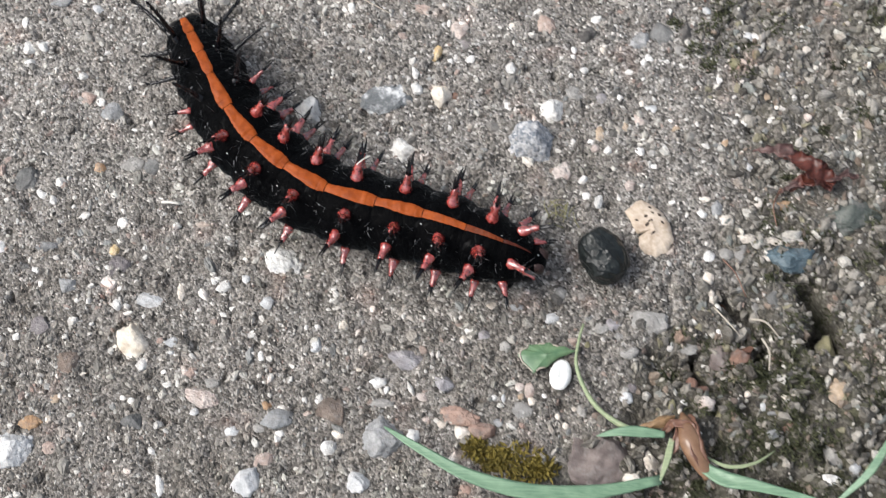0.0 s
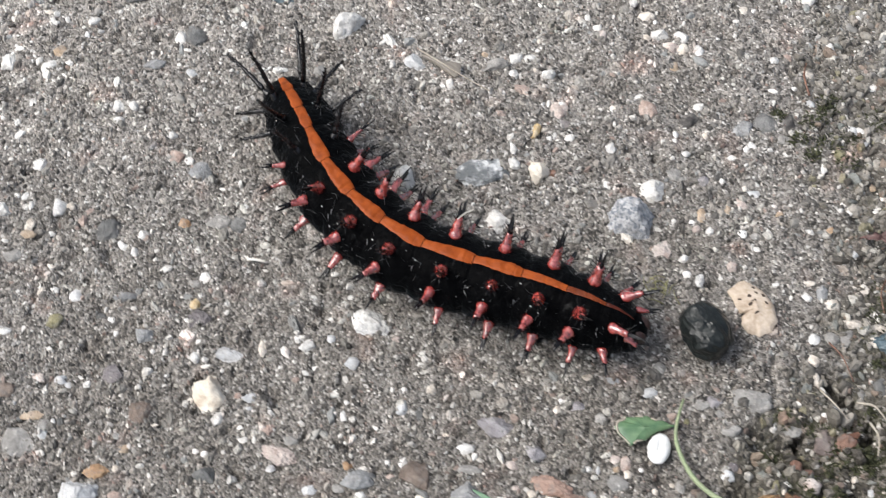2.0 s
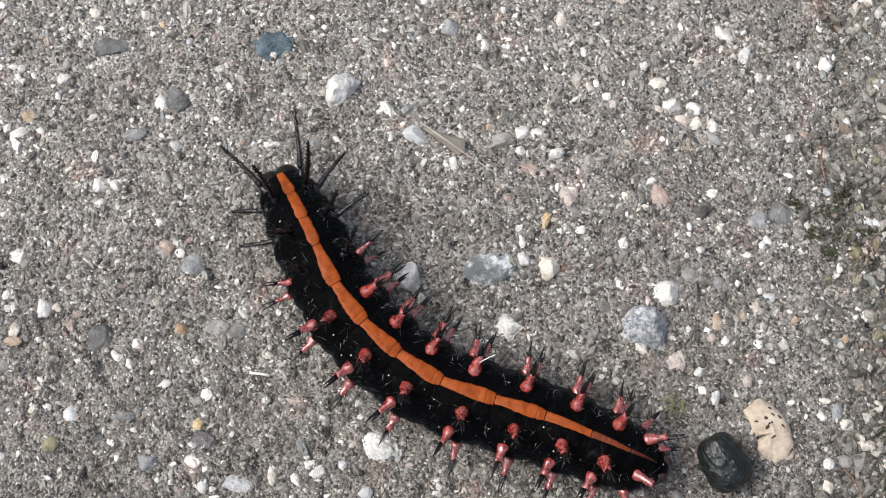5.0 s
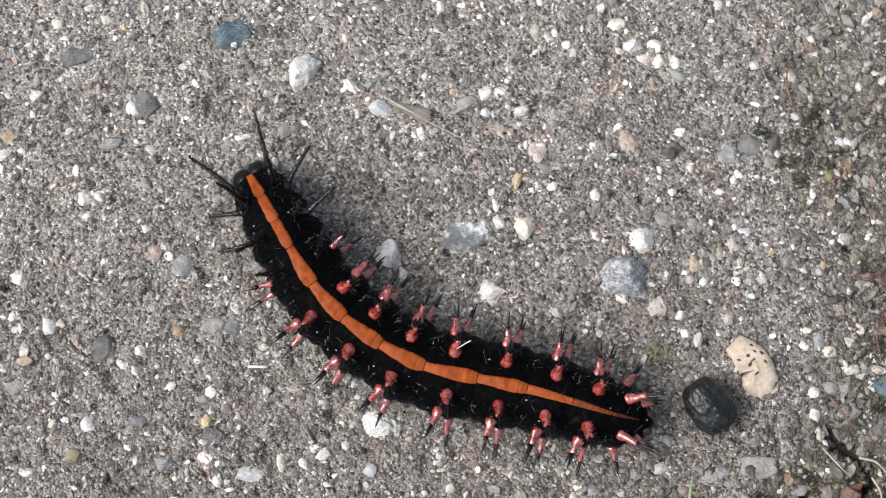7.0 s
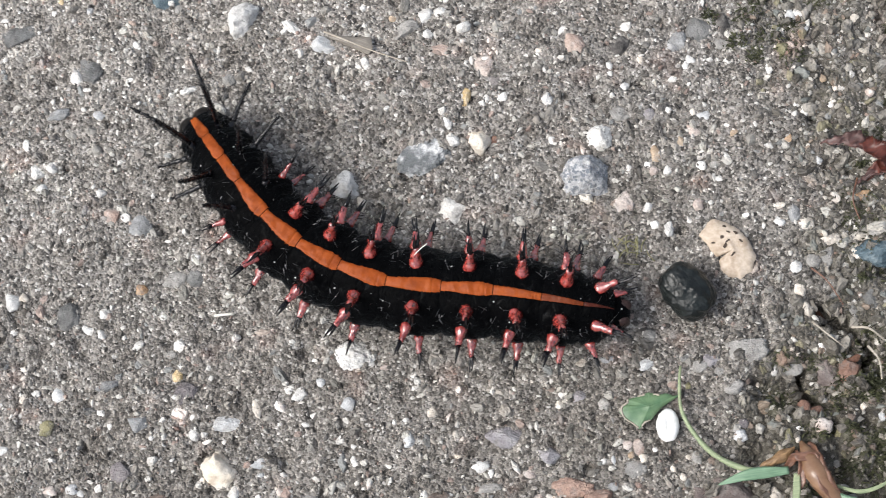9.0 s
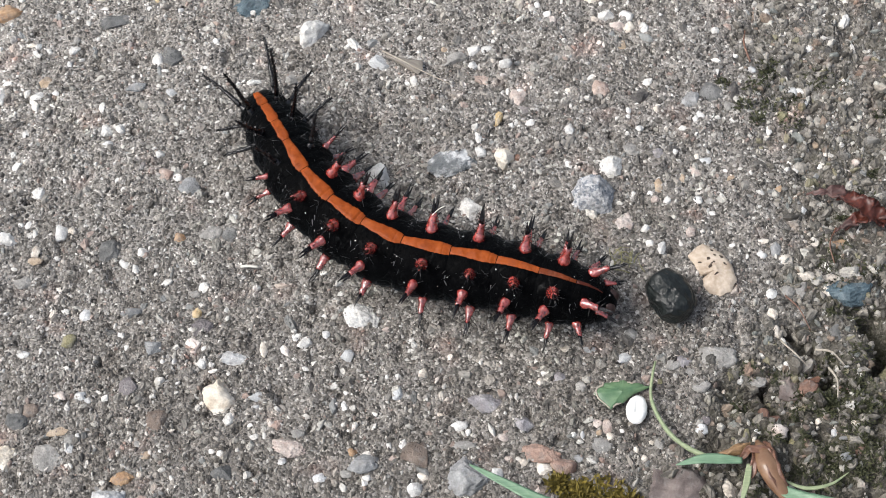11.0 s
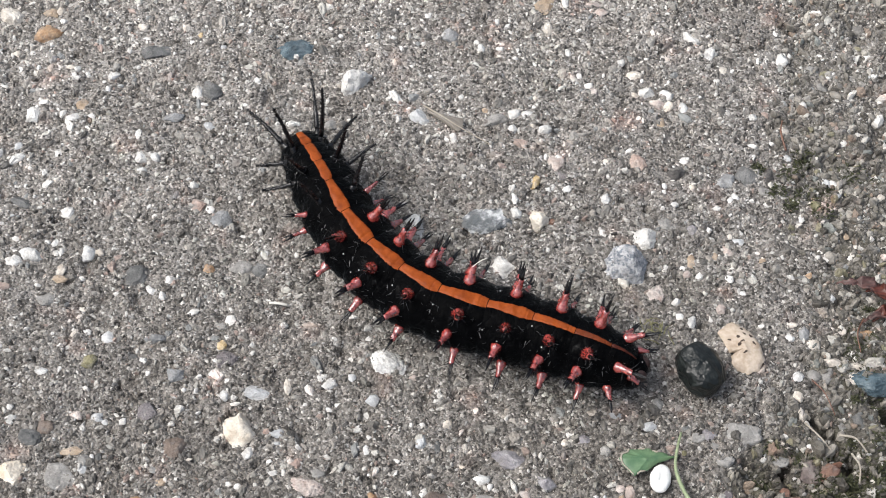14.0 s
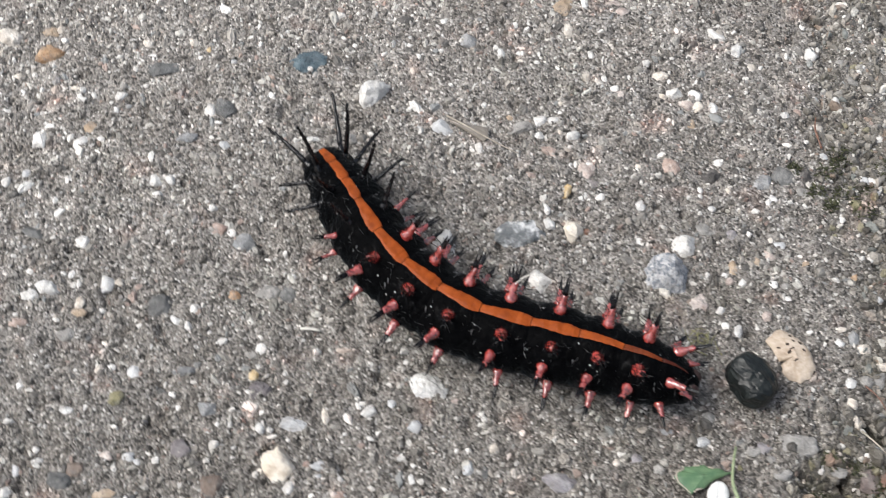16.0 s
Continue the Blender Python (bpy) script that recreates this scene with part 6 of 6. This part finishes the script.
    pebble(-0.7, -18.1, 0.42, 0.47, 13, "white", 0.16)
    pebble(-10.7, -4.5, 0.83, 0.83, -9, "cream", 0.24)
    pebble(-15.8, -3.8, 0.56, 0.58, -12, "white", 0.16)
    pebble(-15.1, -3.8, 0.67, 1.03, -4, "white", 0.19)
    pebble(-14.8, -4.9, 0.78, 0.64, 9, "white", 0.18)
    pebble(-13.9, -6.6, 1.10, 1.27, 6, "cream", 0.32)
    pebble(-13.9, -7.6, 1.21, 0.88, -8, "tan", 0.17)
    pebble(-12.0, -7.3, 0.88, 0.63, 14, "white", 0.18)
    pebble(-19.5, -8.1, 0.55, 0.50, 4, "white", 0.16)
    pebble(-11.1, -10.7, 0.76, 0.62, 0, "cream", 0.18)
    pebble(-2.2, -9.4, 0.43, 0.50, -6, "white", 0.16)
    pebble(-8.4, -13.3, 1.40, 1.21, -7, "bluewhite", 0.35)
    pebble(-6.0, -12.7, 0.75, 1.22, 11, "grey", 0.16)
    pebble(-11.5, -13.1, 0.65, 0.85, -11, "cream", 0.19)
    pebble(-10.4, -12.9, 0.76, 0.61, -13, "white", 0.17)
    pebble(-11.9, -14.5, 0.97, 0.72, 2, "white", 0.21)
    pebble(-4.8, -15.4, 0.75, 0.60, -8, "white", 0.17)
    pebble(-9.6, -16.0, 1.34, 1.31, -4, "olive", 0.37)
    pebble(-6.9, -6.7, 2.64, 2.27, 11, "slate", 0.54)
    pebble(-18.0, -15.2, 0.65, 0.60, 12, "white", 0.17)
    pebble(-9.3, 19.6, 3.57, 1.78, 12, "slate", 0.17)
    pebble(-8.7, 6.5, 1.37, 1.23, 4, "white", 0.35)
    pebble(61.3, -11.9, 3.93, 2.27, 7, "blue", 0.9)
    pebble(65.2, -23.6, 2.6, 2.9, 10, "tan", 0.8)
    pebble(60.4, -7.2, 1.1, 0.8, 5, "orange", 0.3)


make_ground()
make_caterpillar()
make_dropping()
make_plants()
make_moss()
pebbles_here()
join_chips()
make_grains()


def motions():
    """The caterpillar rests throughout; nothing but the camera moves."""


motions()
